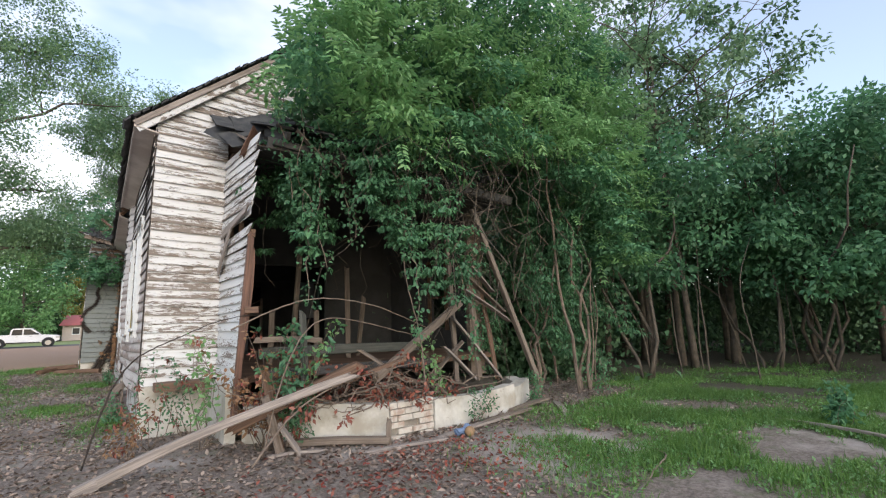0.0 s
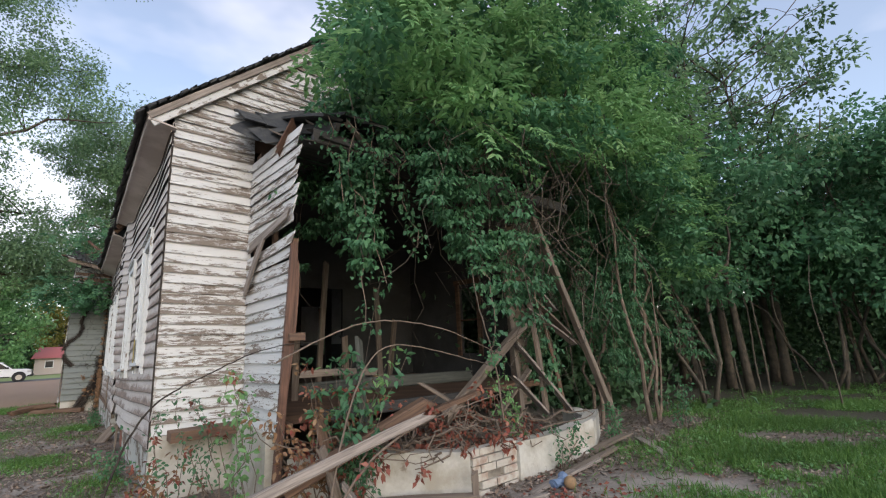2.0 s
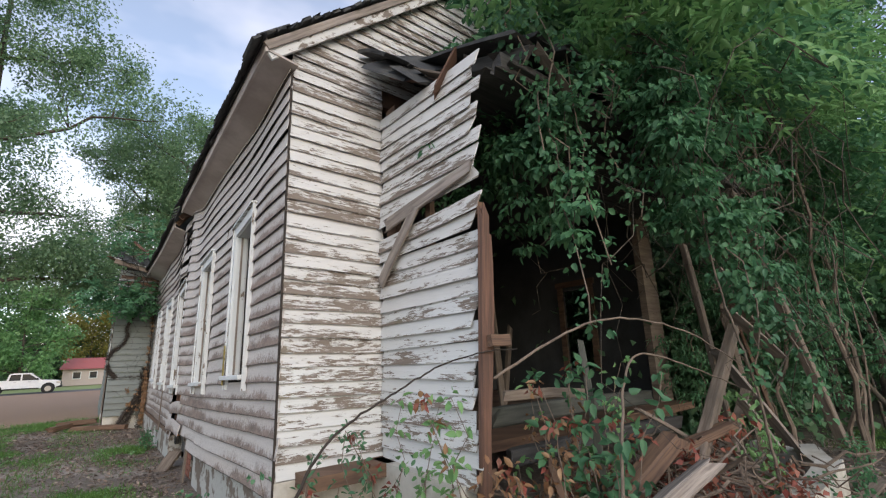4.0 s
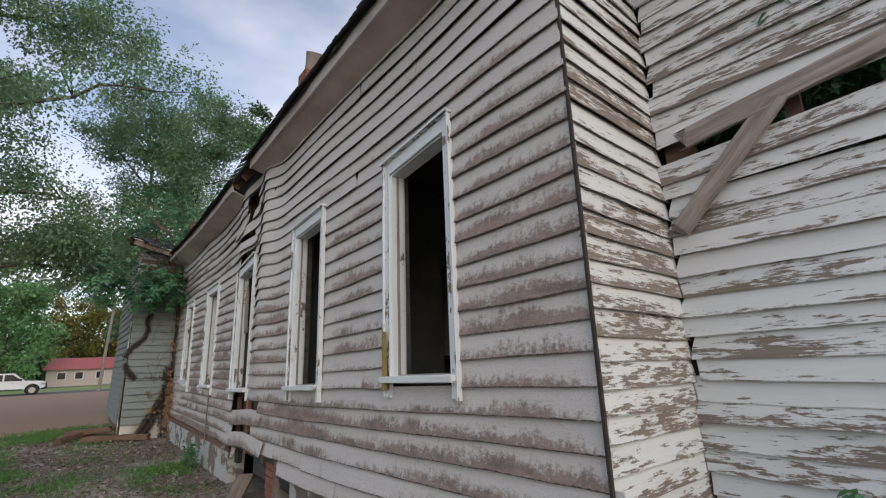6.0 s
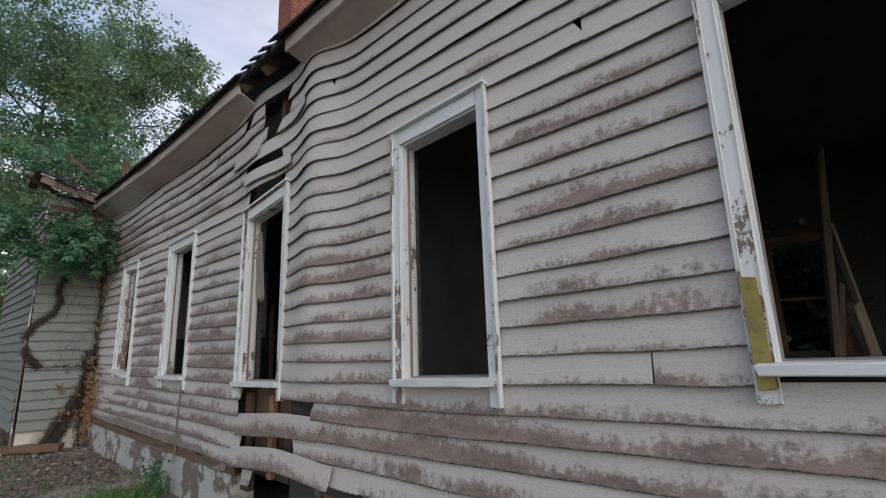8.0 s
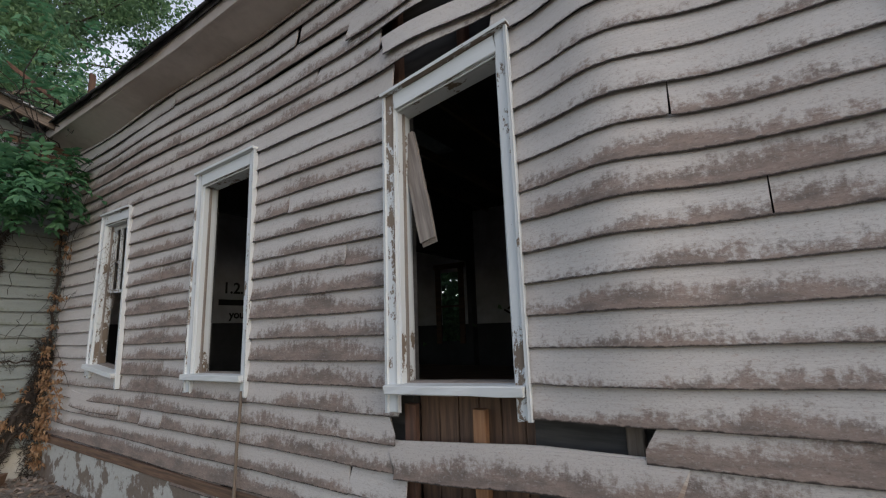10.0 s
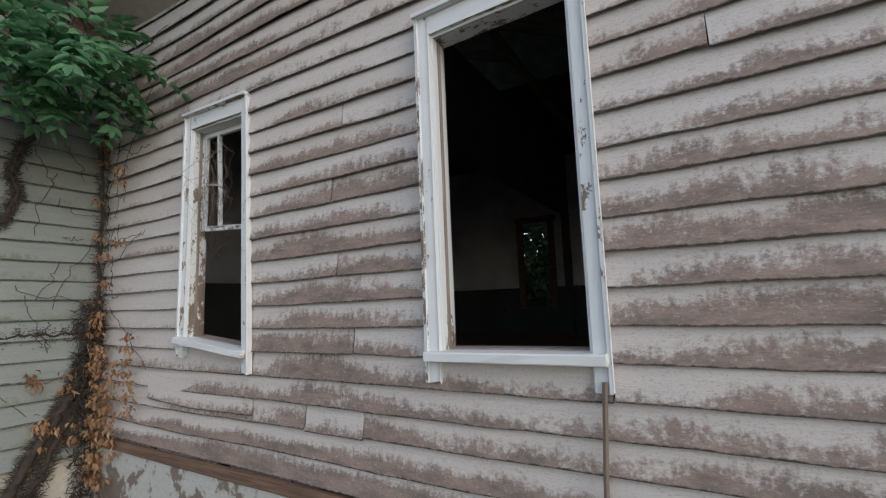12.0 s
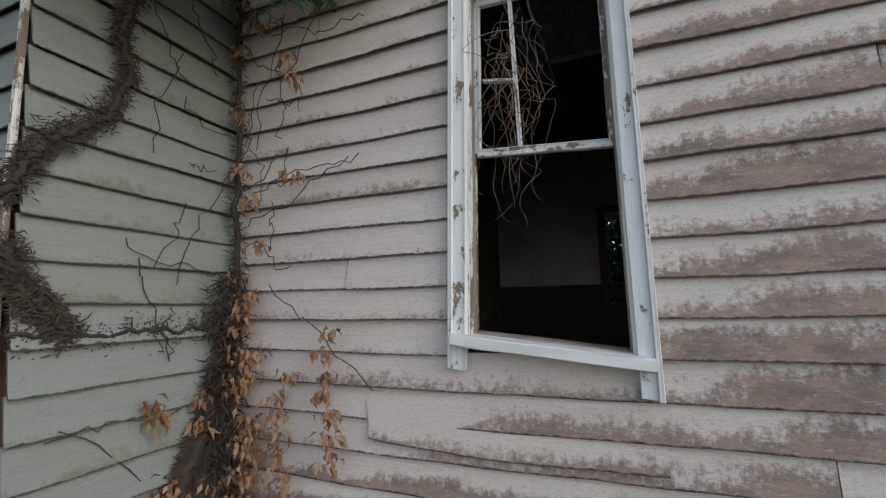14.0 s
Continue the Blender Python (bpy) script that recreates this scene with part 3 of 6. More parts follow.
# windows
def window(i, y0, y1, za, zb, fa, fb, sash):
    r = np.random.default_rng(40 + i)
    top = empty("window_%d" % (i + 1), "tall empty window opening in peeling white wooden casing" if not sash else "tall window with a broken white upper sash and dead vines", "window", "side windows", "structure", (0.45, (y0 + y1) / 2, fa))

    def at(y, z, x):
        """Place by near-far and foot-head shares of the leaning casing."""
        return np.array((x, y0 + (y1 - y0) * y + z * (pinch[0] * (1 - y) + pinch[1] * y), (fa + (fb - fa) * y) * (1 - z) + (za + (zb - za) * y) * z)) - np.array(top.location)

    X = 0.47 + wander((y0 + y1) / 2) - buckle((y0 + y1) / 2, 1.6) * 0.4
    pinch = (0.03, -0.05) if sash else (0.0, 0.0)
    w = 0.074 / (y1 - y0)
    for q, e in ((w / 2, 0.0), (1 - w / 2, 0.0)):
        plank("casing", at(q, -0.01 - e, X - 0.028), at(q, 1.0, X - 0.028), 0.070, 0.032, TRIM, top, r, up=(1, 0, 0), rag=0.02, segs=8)
        plank("back_band", at(q + (-1 if q < 0.5 else 1) * w * 0.43, -0.01, X - 0.05), at(q + (-1 if q < 0.5 else 1) * w * 0.43, 1.0, X - 0.05), 0.018, 0.02, TRIM, top, r, up=(1, 0, 0), segs=6)
    plank("head_casing", at(w, 1 - 0.03, X - 0.028), at(1 - w, 1 - 0.03, X - 0.028), 0.03, 0.10, TRIM, top, r, segs=5)
    plank("drip_cap", at(-0.01, 1.005, X - 0.04), at(1.01, 1.005, X - 0.04), 0.075, 0.022, TRIM, top, r, segs=5)
    plank("window_sill", at(w * 0.2, 0.058, X - 0.022), at(1 - w * 0.2, 0.058, X - 0.022), 0.15, 0.046, SILL_PAINT, top, r, segs=6, rag=0.02)
    for q in (w, 1 - w):
        plank("jamb", at(q, 0.062, X + 0.038), at(q, 0.965, X + 0.038), 0.118, 0.022, TRIM, top, r, up=(0, 1, 0), segs=5)
        plank("stop", at(q + (0.012 if q < 0.5 else -0.012), 0.062, X + 0.03), at(q + (0.012 if q < 0.5 else -0.012), 0.955, X + 0.03), 0.02, 0.02, PALE_WOOD, top, r, up=(1, 0, 0), segs=4)
    plank("head_jamb", at(w, 0.942, X + 0.038), at(1 - w, 0.942, X + 0.038), 0.118, 0.022, TRIM, top, r, segs=3)
    plank("inner_sill", at(w, 0.066, X + 0.075), at(1 - w, 0.066, X + 0.075), 0.10, 0.03, PALE_WOOD, top, r, segs=4)
    if sash:
        s = empty("upper_sash", "", "")
        s.parent = top
        for key in ("label", "category"):
            if key in s:
                del s[key]
        for a, b, ww in (((w + 0.03, 0.52), (1 - w - 0.03, 0.52), 0.035), ((w + 0.03, 0.52), (w + 0.03, 0.93), 0.03), ((1 - w - 0.03, 0.52), (1 - w - 0.03, 0.93), 0.03), ((w + 0.03, 0.925), (1 - w - 0.03, 0.925), 0.04), ((0.62, 0.53), (0.66, 0.92), 0.016), ((0.63, 0.70), (0.93 - w, 0.71), 0.012)):
            plank("sash_bar", at(*a, X + 0.07), at(*b, X + 0.07), ww, 0.03, TRIM, s, r, up=(1, 0, 0), segs=5)
    return top


for i, wdata in enumerate(WINDOWS):
    window(i, *wdata, i == 4)
strip = plank("yellow_strip", (0.398, 8.955, 1.37), (0.398, 8.96, 1.78), 0.055, 0.008, blotchy("faded_yellow_paint", (0.36, 0.29, 0.08), (0.24, 0.19, 0.07), 18.0), None, np.random.default_rng(4), up=(1, 0, 0), rag=0.02)
tagged(strip, "faded yellow strip on the window casing", "strip")
hang = plank("hanging_board", (0.53, 13.04, 2.70), (0.50, 12.88, 2.02), 0.11, 0.024, PALE_WOOD, None, np.random.default_rng(3), up=(1, 0, 0), rag=0.05)
tagged(hang, "loose grey board hanging crooked in the window opening", "board")

THIN = 0.118  # narrower boards on the front
# front corner wall, gable and bay side
wall_front = boxes("wall_front", [(0.50, 1.42, 7.31, 7.42, 0.3, TOP), (6.3, 6.7, 7.31, 7.42, 0.3, TOP)], GREY_WOOD)
tagged(wall_front, "front corner wall of white clapboard with peeling paint", "wall", kind="structure")
h = 0.70
while h < 4.24:
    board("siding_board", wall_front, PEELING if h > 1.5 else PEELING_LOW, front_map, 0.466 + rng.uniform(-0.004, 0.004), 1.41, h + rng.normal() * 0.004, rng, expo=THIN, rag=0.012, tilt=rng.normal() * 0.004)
    h += THIN
boxes("corner_stucco", [(0.46, 1.30, 7.262, 7.31, 0.0, 0.71)], STUCCO, wall_front, "white stuccoed foundation face")
# Dark strip added to stand for the open seam where the boards meet
plank("corner_board", (0.456, 7.272, 0.6), (0.456, 7.272, 4.2), 0.018, 0.018, VINE_BARK, wall_front, rng, up=(0, 1, 0), segs=12)

RIDGE_X, PITCH = 3.8, 0.87
def rake_z(x):
    return 4.34 + PITCH * ((x if x < RIDGE_X else 2 * RIDGE_X - x) - 0.18)


gable = mesh_of("wall_gable", [(0.5, 7.33, 4.2), (7.1, 7.33, 4.2), (RIDGE_X, 7.33, rake_z(RIDGE_X) - 0.16), (0.5, 7.43, 4.2), (7.1, 7.43, 4.2), (RIDGE_X, 7.43, rake_z(RIDGE_X) - 0.16)], [(0, 1, 2), (5, 4, 3), (0, 3, 4, 1), (1, 4, 5, 2), (2, 5, 3, 0)], BROWN_WOOD)
tagged(gable, "front gable of white clapboard with peeling paint", "wall", kind="structure")
while h < 7.4:
    ua = max(0.42, (h + 0.20 - 4.34) / PITCH + 0.18)
    ub = 2 * RIDGE_X - ua
    cut = min(ub, ua + 1.9 + rng.uniform(-0.2, 0.2))
    for s0, s1 in ((ua, cut), (cut, ub)):
        if s1 - s0 > 0.15:
            board("siding_board", gable, PEELING, front_map, s0 + 0.003, s1 - 0.003, h + rng.normal() * 0.004, rng, expo=THIN, rag=0.02)
    h += THIN

wall_bay = boxes("wall_bay", [(1.44, 1.50, 7.08, 7.25, 0.3, 4.1), (1.46, 1.51, 6.55, 6.62, 0.5, 4.0), (1.44, 1.50, 5.95, 7.2, 0.75, 0.85), (1.46, 1.52, 5.95, 7.2, 2.62, 2.72)], BROWN_WOOD)
tagged(wall_bay, "side wall of the bay, white clapboard with boards torn loose", "wall", kind="structure")
h = 0.74
k = 0
while h < 4.0:
    hh = h + rng.normal() * 0.006
    if 2.55 < h < 2.95:
        if k % 2 == 0:
            board("siding_board", wall_bay, PEELING, bay_map, 0.02, 1.30 + rng.uniform(-0.1, 0.1), hh - 0.02, rng, rag=0.12, tilt=0.05, proud=0.02, expo=THIN)
    else:
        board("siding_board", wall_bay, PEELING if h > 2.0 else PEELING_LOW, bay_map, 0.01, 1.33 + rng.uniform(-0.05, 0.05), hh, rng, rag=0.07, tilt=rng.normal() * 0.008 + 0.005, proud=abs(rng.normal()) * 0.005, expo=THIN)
    h += THIN * 0.99
    k += 1
plank("loose_board", (1.33, 7.2, 2.25), (1.36, 6.62, 2.86), 0.11, 0.022, PALE_WOOD, wall_bay, rng, up=(1, 0, 0), rag=0.08)
plank("loose_board", (1.34, 7.1, 2.80), (1.40, 5.95, 2.98), 0.12, 0.022, PALE_WOOD, wall_bay, rng, up=(1, 0, 0), rag=0.1, twist=0.3)
boxes("bay_stucco", [(1.27, 1.40, 6.05, 7.24, 0.0, 0.76)], STUCCO, wall_bay, "white stuccoed foundation face")
post = plank("corner_post", (1.34, 5.92, 0.35), (1.45, 5.87, 2.62), 0.055, 0.075, RED_WOOD, wall_bay, rng, up=(1, 0, 0), rag=0.12, segs=10, label="rotten red-brown corner post, split at its top")

plank("post_split", (1.375, 5.90, 1.0), (1.475, 5.868, 2.42), 0.03, 0.05, RED_WOOD, wall_bay, rng, up=(1, 0, 0), rag=0.3, segs=14, warp=0.03)
plank("post_block", (1.40, 5.84, 1.68), (1.55, 5.80, 1.68), 0.06, 0.08, BROWN_WOOD, wall_bay, rng, rag=0.02, segs=3, label="brown wooden block nailed to the post")
# foundation of the side wall: white stucco with brick where it has broken away
found = boxes("foundation_side", [(0.52, 0.72, 7.31, 11.0, -0.3, 0.58), (0.47, 0.69, 13.2, 18.7, -0.3, 0.40)], FLAKY)
tagged(found, "low stuccoed foundation wall, stained white", "foundation", kind="structure")
plank("sill_timber", (0.475, 13.15, 0.44), (0.475, 18.6, 0.43), 0.04, 0.07, BROWN_WOOD, wall_side, rng, segs=20, rag=0.1)
for k in range(7):
    y = 13.3 + k * 0.75
    board("rotten_board", wall_side, SIDING, side_map, y, y + 0.72 + rng.uniform(-0.2, 0.02), 0.60 + rng.normal() * 0.015, rng, expo=0.10, rag=0.1, bow=rng.normal() * 0.02)
pier = boxes("brick_pier", [(0.56, 0.86, 11.35, 11.85, -0.3, 0.50)], MORTAR)
tagged(pier, "red brick pier under the side wall", "pier", kind="structure")
for c in range(9):
    for j in range(3):
        y = 11.36 + j * 0.165 + (0.08 if c % 2 else 0)
        boxes("brick", [(0.548, 0.65, y, min(y + 0.155, 11.85), -0.2 + c * 0.075, -0.137 + c * 0.075)], BRICK, pier)

# foundation of the bay
BAY = [(1.45, 5.95), (2.86, 4.88), (3.52, 4.83), (5.15, 4.98), (5.95, 5.40), (6.15, 6.0)]
bayf = empty("foundation_bay", "low stuccoed foundation of the collapsed bay, white paint over brick", "foundation", kind="structure")
for k, ((ax, ay), (bx, by)) in enumerate(zip(BAY, BAY[1:])):
    if k == 1:
        continue
    nx, ny = (by - ay), -(bx - ax)
    ln = math.hypot(nx, ny)
    nx, ny = -nx / ln * 0.2, -ny / ln * 0.2
    n = 8
    v, f = [], []
    for i in range(n + 1):
        t = i / n
        x, y = ax + (bx - ax) * t, ay + (by - ay) * t
        zt = 0.52 - 0.03 * k + 0.02 * math.sin(5 * t + k)
        v += [(x, y, -0.2), (x, y, zt), (x + nx, y + ny, zt - 0.01), (x + nx, y + ny, -0.2)]
    for i in range(n):
        for j in range(4):
            a, b = i * 4 + j, i * 4 + (j + 1) % 4
            f.append((a, b, b + 4, a + 4))
    f += [(3, 2, 1, 0), tuple(range(n * 4, n * 4 + 4))]
    mesh_of("stucco_panel", v, f, STUCCO, bayf)
boxes("brick_core", [(2.87, 3.51, 4.90, 5.05, -0.2, 0.48)], MORTAR, bayf)
for c in range(8):
    for j in range(4):
        x = 2.865 + j * 0.215 - (0.1 if c % 2 else 0)
        x0, x1 = max(x, 2.865), min(x + 0.203, 3.515)
        if x1 - x0 < 0.04 or (c, j) in ((4, 1), (2, 1), (1, 2), (3, 0)):
            continue
        yy = 4.855 + rng.uniform(-0.012, 0.012)
        boxes("brick", [(x0, x1, yy, yy + 0.1, -0.1 + c * 0.077, -0.034 + c * 0.077)], WHITE_BRICK, bayf)

# wing at the far end
wall_wing = boxes("wall_wing", [(-0.40, 0.50, 18.72, 18.84, 0.1, 4.1), (-0.40, -0.28, 18.84, 23.0, 0.1, 4.1)], BROWN_WOOD)
tagged(wall_wing, "wing wall of pale green-stained clapboard overgrown by a vine", "wall", kind="structure")
h = 0.36
while h < 4.1:
    board("siding_board", wall_wing, WING_PAINT, wing_map, -0.42, 0.535, h + rng.normal() * 0.003, rng, rag=0.006, tilt=rng.normal() * 0.003)
    board("siding_board", wall_wing, WING_PAINT, wing_left_map, 18.72, 22.9, h, rng, rag=0.006)
    h += BOARD * 1.08
plank("corner_board", (-0.46, 18.70, 0.15), (-0.43, 18.70, 4.0), 0.022, 0.022, PEELING_LOW, wall_wing, rng, up=(0, 1, 0), segs=8)
boxes("wing_stucco", [(-0.41, 0.49, 18.695, 18.73, -0.1, 0.37)], STUCCO, wall_wing)

# other walls close the house
FAR = [(8.6, 9.3), (11.6, 12.3), (14.25, 14.9), (16.45, 17.05), (20.5, 21.2)]
lower, upper, last = [], [], 7.43
for a0, a1 in FAR:
    lower += [(6.7, 6.82, last, a0, 0.3, 1.6), (6.7, 6.82, a0, a1, 0.3, 1.25)]
    upper += [(6.7, 6.82, last, a0, 1.6, 4.2), (6.7, 6.82, a0, a1, 2.75, 4.2)]
    last = a1
lower.append((6.7, 6.82, last, 23.0, 0.3, 1.6))
upper.append((6.7, 6.82, last, 23.0, 1.6, 4.2))
wall_far = boxes("wall_far_side", upper[3:], PALE_INSIDE)
# Same wall, split so the front room's shade sits in a darker colour
boxes("dark_boards", upper[:3], DARK_INSIDE, wall_far, "front room stretch of the far wall, coloured dark for its shade")
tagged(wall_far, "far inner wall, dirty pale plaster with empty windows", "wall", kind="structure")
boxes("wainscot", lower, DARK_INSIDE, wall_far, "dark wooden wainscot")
for a0, a1 in FAR:
    for q in (a0, a1):
        boxes("casing", [(6.66, 6.70, q - 0.06, q + 0.06, 1.2, 2.82)], BROWN_WOOD, wall_far, "dark window casing")
    boxes("casing", [(6.66, 6.70, a0 - 0.1, a1 + 0.1, 2.82, 2.93)], BROWN_WOOD, wall_far, "dark window casing")
    boxes("sash_bar", [(6.74, 6.77, a0, a1, 1.98, 2.02)], BROWN_WOOD, wall_far)
rg = np.random.default_rng(9)
for k in range(14):
    y, z = (15.2 if k < 6 else 13.6) + rg.uniform(-0.25, 0.25), rg.uniform(1.7, 2.3)
    plank("painted_mark", (6.694, y, z), (6.694, y + rg.normal() * 0.15, z + rg.normal() * 0.15 + 0.05), 0.012, 0.04, VINE_BARK, wall_far, rg, segs=2, up=(0, 0.3, 1))
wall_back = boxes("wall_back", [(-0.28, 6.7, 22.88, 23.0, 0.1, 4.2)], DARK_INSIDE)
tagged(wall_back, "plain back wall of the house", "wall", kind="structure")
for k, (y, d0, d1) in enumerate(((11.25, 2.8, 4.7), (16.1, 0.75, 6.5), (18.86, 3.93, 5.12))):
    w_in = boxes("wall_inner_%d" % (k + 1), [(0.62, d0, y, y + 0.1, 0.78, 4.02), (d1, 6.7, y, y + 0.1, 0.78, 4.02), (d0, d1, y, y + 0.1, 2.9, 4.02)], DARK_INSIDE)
    tagged(w_in, "inner partition of dirty boards with an open doorway", "wall", kind="structure")
# pale upper boards of the last partition, painted with words, and its broken doorway
boxes("pale_panel", [(0.64, 3.72, 18.832, 18.856, 1.75, 3.98)], PALE_INSIDE, w_in, "pale upper wall with black hand-painted words")


def painted_words(text, x, z, size):
    cu = bpy.data.curves.new("painted_words", 'FONT')
    cu.body, cu.size, cu.extrude, cu.offset = text, size, 0.001, 0.006
    tmp = bpy.data.objects.new("painted_words", cu)
    bpy.context.scene.collection.objects.link(tmp)
    me = bpy.data.meshes.new_from_object(tmp.evaluated_get(bpy.context.evaluated_depsgraph_get()))
    bpy.data.objects.remove(tmp)
    me.materials.clear()
    me.materials.append(BLACK_PAINT)
    ob = new("painted_words", me)
    ob.parent = w_in
    ob.matrix_basis = pose(x, 18.828, z, 90, 0, 0)


painted_words("1.2.3.", 2.74, 2.26, 0.27)
boxes("painted_bar", [(2.68, 3.22, 18.826, 18.830, 2.05, 2.15)], BLACK_PAINT, w_in)
painted_words("at", 3.34, 2.04, 0.19)
painted_words("your door", 2.88, 1.83, 0.19)
plank("door_post", (3.89, 18.83, 0.76), (3.85, 18.83, 2.45), 0.10, 0.05, PALE_WOOD, w_in, rng, up=(0, 1, 0), segs=5, rag=0.05)
plank("door_post", (5.17, 18.83, 0.76), (5.13, 18.83, 2.42), 0.10, 0.05, PALE_WOOD, w_in, rng, up=(0, 1, 0), segs=5, rag=0.05)
plank("brace", (3.87, 18.79, 1.74), (5.10, 18.79, 2.36), 0.05, 0.03, PALE_WOOD, w_in, rng, up=(0, 1, 0), segs=4, rag=0.05)
for k in range(7):
    z = np.random.default_rng(k).uniform(-0.3, 0.1)
    tagged(plank("ceiling_joist", (0.7, 12.0 + k * 0.9, 3.9 + z * 0.3), (6.6, 12.0 + k * 0.9 + z, 3.9 + z), 0.05, 0.12, GREY_WOOD, None, rng, segs=4), "grey sagging ceiling joist in the dark room", "joist", "ceiling joists", "structure")
for k, (a, b) in enumerate((((1.2, 15.0, 3.6), (2.6, 16.2, 4.5)), ((1.5, 16.6, 3.75), (3.4, 15.9, 4.3)), ((2.4, 14.8, 3.7), (2.2, 16.9, 4.6)))):
    tagged(plank("broken_joist", a, b, 0.05, 0.11, GREY_WOOD, None, rng, segs=4, rag=0.15), "broken grey joist hanging below the hole in the ceiling", "joist", "broken joists", "structure")
floor = boxes("floor", [(0.62, 6.7, 7.0, 22.9, 0.66, 0.76)], BROWN_WOOD)
tagged(floor, "dark bare board floor of the house", "floor", kind="structure")
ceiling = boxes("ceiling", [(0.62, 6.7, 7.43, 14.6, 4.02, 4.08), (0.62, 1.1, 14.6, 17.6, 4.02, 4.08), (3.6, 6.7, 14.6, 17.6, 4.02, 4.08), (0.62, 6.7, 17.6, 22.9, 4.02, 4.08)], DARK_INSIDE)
tagged(ceiling, "dark board ceiling of the house with a broken hole", "ceiling", kind="structure")

# roof with a box eave
def eave_z(y):
    return float(np.interp(y, (7.2, 9, 10.1, 11.4, 12.2, 13.6, 15, 16.7, 18.7), (4.27, 4.24, 4.21, 4.18, 4.15, 4.08, 4.04, 4.05, 4.12)))


roof = empty("roof", "steep gable roof of dark worn shingles over a pale box eave", "roof", kind="structure")
ys = np.linspace(7.17, 18.75, 48)
for sgn, nm in ((1, "roof_slope"), (-1, "roof_slope")):
    v, f = [], []
    for i, y in enumerate(ys):
        wob = rng.normal() * 0.012
        low, high = eave_z(y) + 0.10, rake_z(RIDGE_X) + 0.04 + 0.5 * sag(y)
        for up in (0.0, 0.05):
            for q in (0.0, 0.38, 0.62, 1.0):
                x = 0.17 + (RIDGE_X - 0.17) * q
                edge = wob if q == 0 else 0
                v.append((edge + (x if sgn > 0 else 2 * RIDGE_X - x), y, low + (high - low) * q + up + edge))
    for i in range(len(ys) - 1):
        for j, (c, d) in enumerate(((0, 1), (1, 2), (2, 3), (5, 4), (6, 5), (7, 6), (4, 0), (3, 7))):
            if sgn > 0 and j in (1, 4) and 15.4 < ys[i] < 17.0:
                continue  # shingles fallen in
            f.append((i * 8 + c, i * 8 + 8 + c, i * 8 + 8 + d, i * 8 + d) if sgn > 0 else (i * 8 + d, i * 8 + 8 + d, i * 8 + 8 + c, i * 8 + c))
    mesh_of(nm, v, f, SHINGLE, roof)
# ragged shingle ends along the eave and the rake
for k in range(118):
    y = 7.17 + k * 0.098
    if 12.0 < y < 12.9 and k % 2:
        continue
    z = eave_z(y) + 0.13
    dip = abs(0.02 * math.sin(1.7 * y) + 0.012 * math.sin(5.3 * y)) + abs(rng.normal()) * 0.006
    plank("shingle", (0.12 - dip, y + 0.05, z - 0.01 - dip), (0.38, y + 0.05, z + 0.215), 0.106, 0.014, SHINGLE, roof, rng, segs=2, rag=0.02, twist=rng.normal() * 0.02)
for k in range(34):
    x = 0.1 + k * 0.105
    plank("shingle", (x, 7.13 + rng.normal() * 0.02, rake_z(x) + 0.05 + abs(rng.normal()) * 0.02), (x, 7.45, rake_z(x) + 0.06), 0.105, 0.03, SHINGLE, roof, rng, segs=2, rag=0.05, up=(-0.7, 0, 0.7))
eave = [(y0, y1) for y0, y1 in ((7.18, 9.2), (9.2, 12.05), (12.95, 15.3), (15.3, 18.7))]
for y0, y1 in eave:
    v, f, uv = [], [], []
    n = 12
    for i in range(n + 1):
        y = y0 + (y1 - y0) * i / n
        z = eave_z(y)
        zs = TOP + sag(y) - 0.02
        for x, zz in ((0.21, z - 0.0), (0.48 + wander(y), zs), (0.48 + wander(y), zs + 0.02), (0.21, z + 0.02)):
            v.append((x, y, zz + rng.normal() * 0.002))
            uv.append((y, x))
    for i in range(n):
        for j in range(4):
            a, b = i * 4 + j, i * 4 + (j + 1) % 4
            f.append((a + 4, b + 4, b, a))
    f += [(0, 1, 2, 3), tuple(range(n * 4 + 3, n * 4 - 1, -1))]
    mesh_of("soffit", v, f, SOFFIT, roof, uv, "pale painted soffit boards")
    plank("fascia", (0.198, y0, eave_z(y0) + 0.05), (0.198, y1, eave_z(y1) + 0.05), 0.025, 0.13, SOFFIT, roof, rng, segs=8, rag=0.03)
for k in range(9):
    plank("rafter_tail", (0.23, 12.05 + k * 0.11, eave_z(12.5) + 0.03), (0.6, 12.05 + k * 0.11, eave_z(12.5) + 0.5), 0.05, 0.09, BROWN_WOOD, roof, rng, segs=2) if k % 4 == 0 else None
plank("rake_board", (0.19, 7.18, rake_z(0.19) - 0.04), (RIDGE_X, 7.18, rake_z(RIDGE_X) - 0.05), 0.03, 0.08, PALE_WOOD, roof, rng, segs=14)
plank("rake_board", (0.22, 7.205, rake_z(0.22) - 0.13), (RIDGE_X, 7.205, rake_z(RIDGE_X) - 0.16), 0.03, 0.11, PEELING, roof, rng, segs=14)
v = [(x, y, rake_z(x) - 0.07) for x, y in ((0.2, 7.2), (0.2, 7.3), (RIDGE_X, 7.3), (RIDGE_X, 7.2))]
v += [(a, b, c - 0.02) for a, b, c in v]
mesh_of("rake_soffit", v, [(0, 1, 2, 3), (7, 6, 5, 4), (0, 4, 5, 1), (1, 5, 6, 2), (2, 6, 7, 3), (3, 7, 4, 0)], SOFFIT, roof)

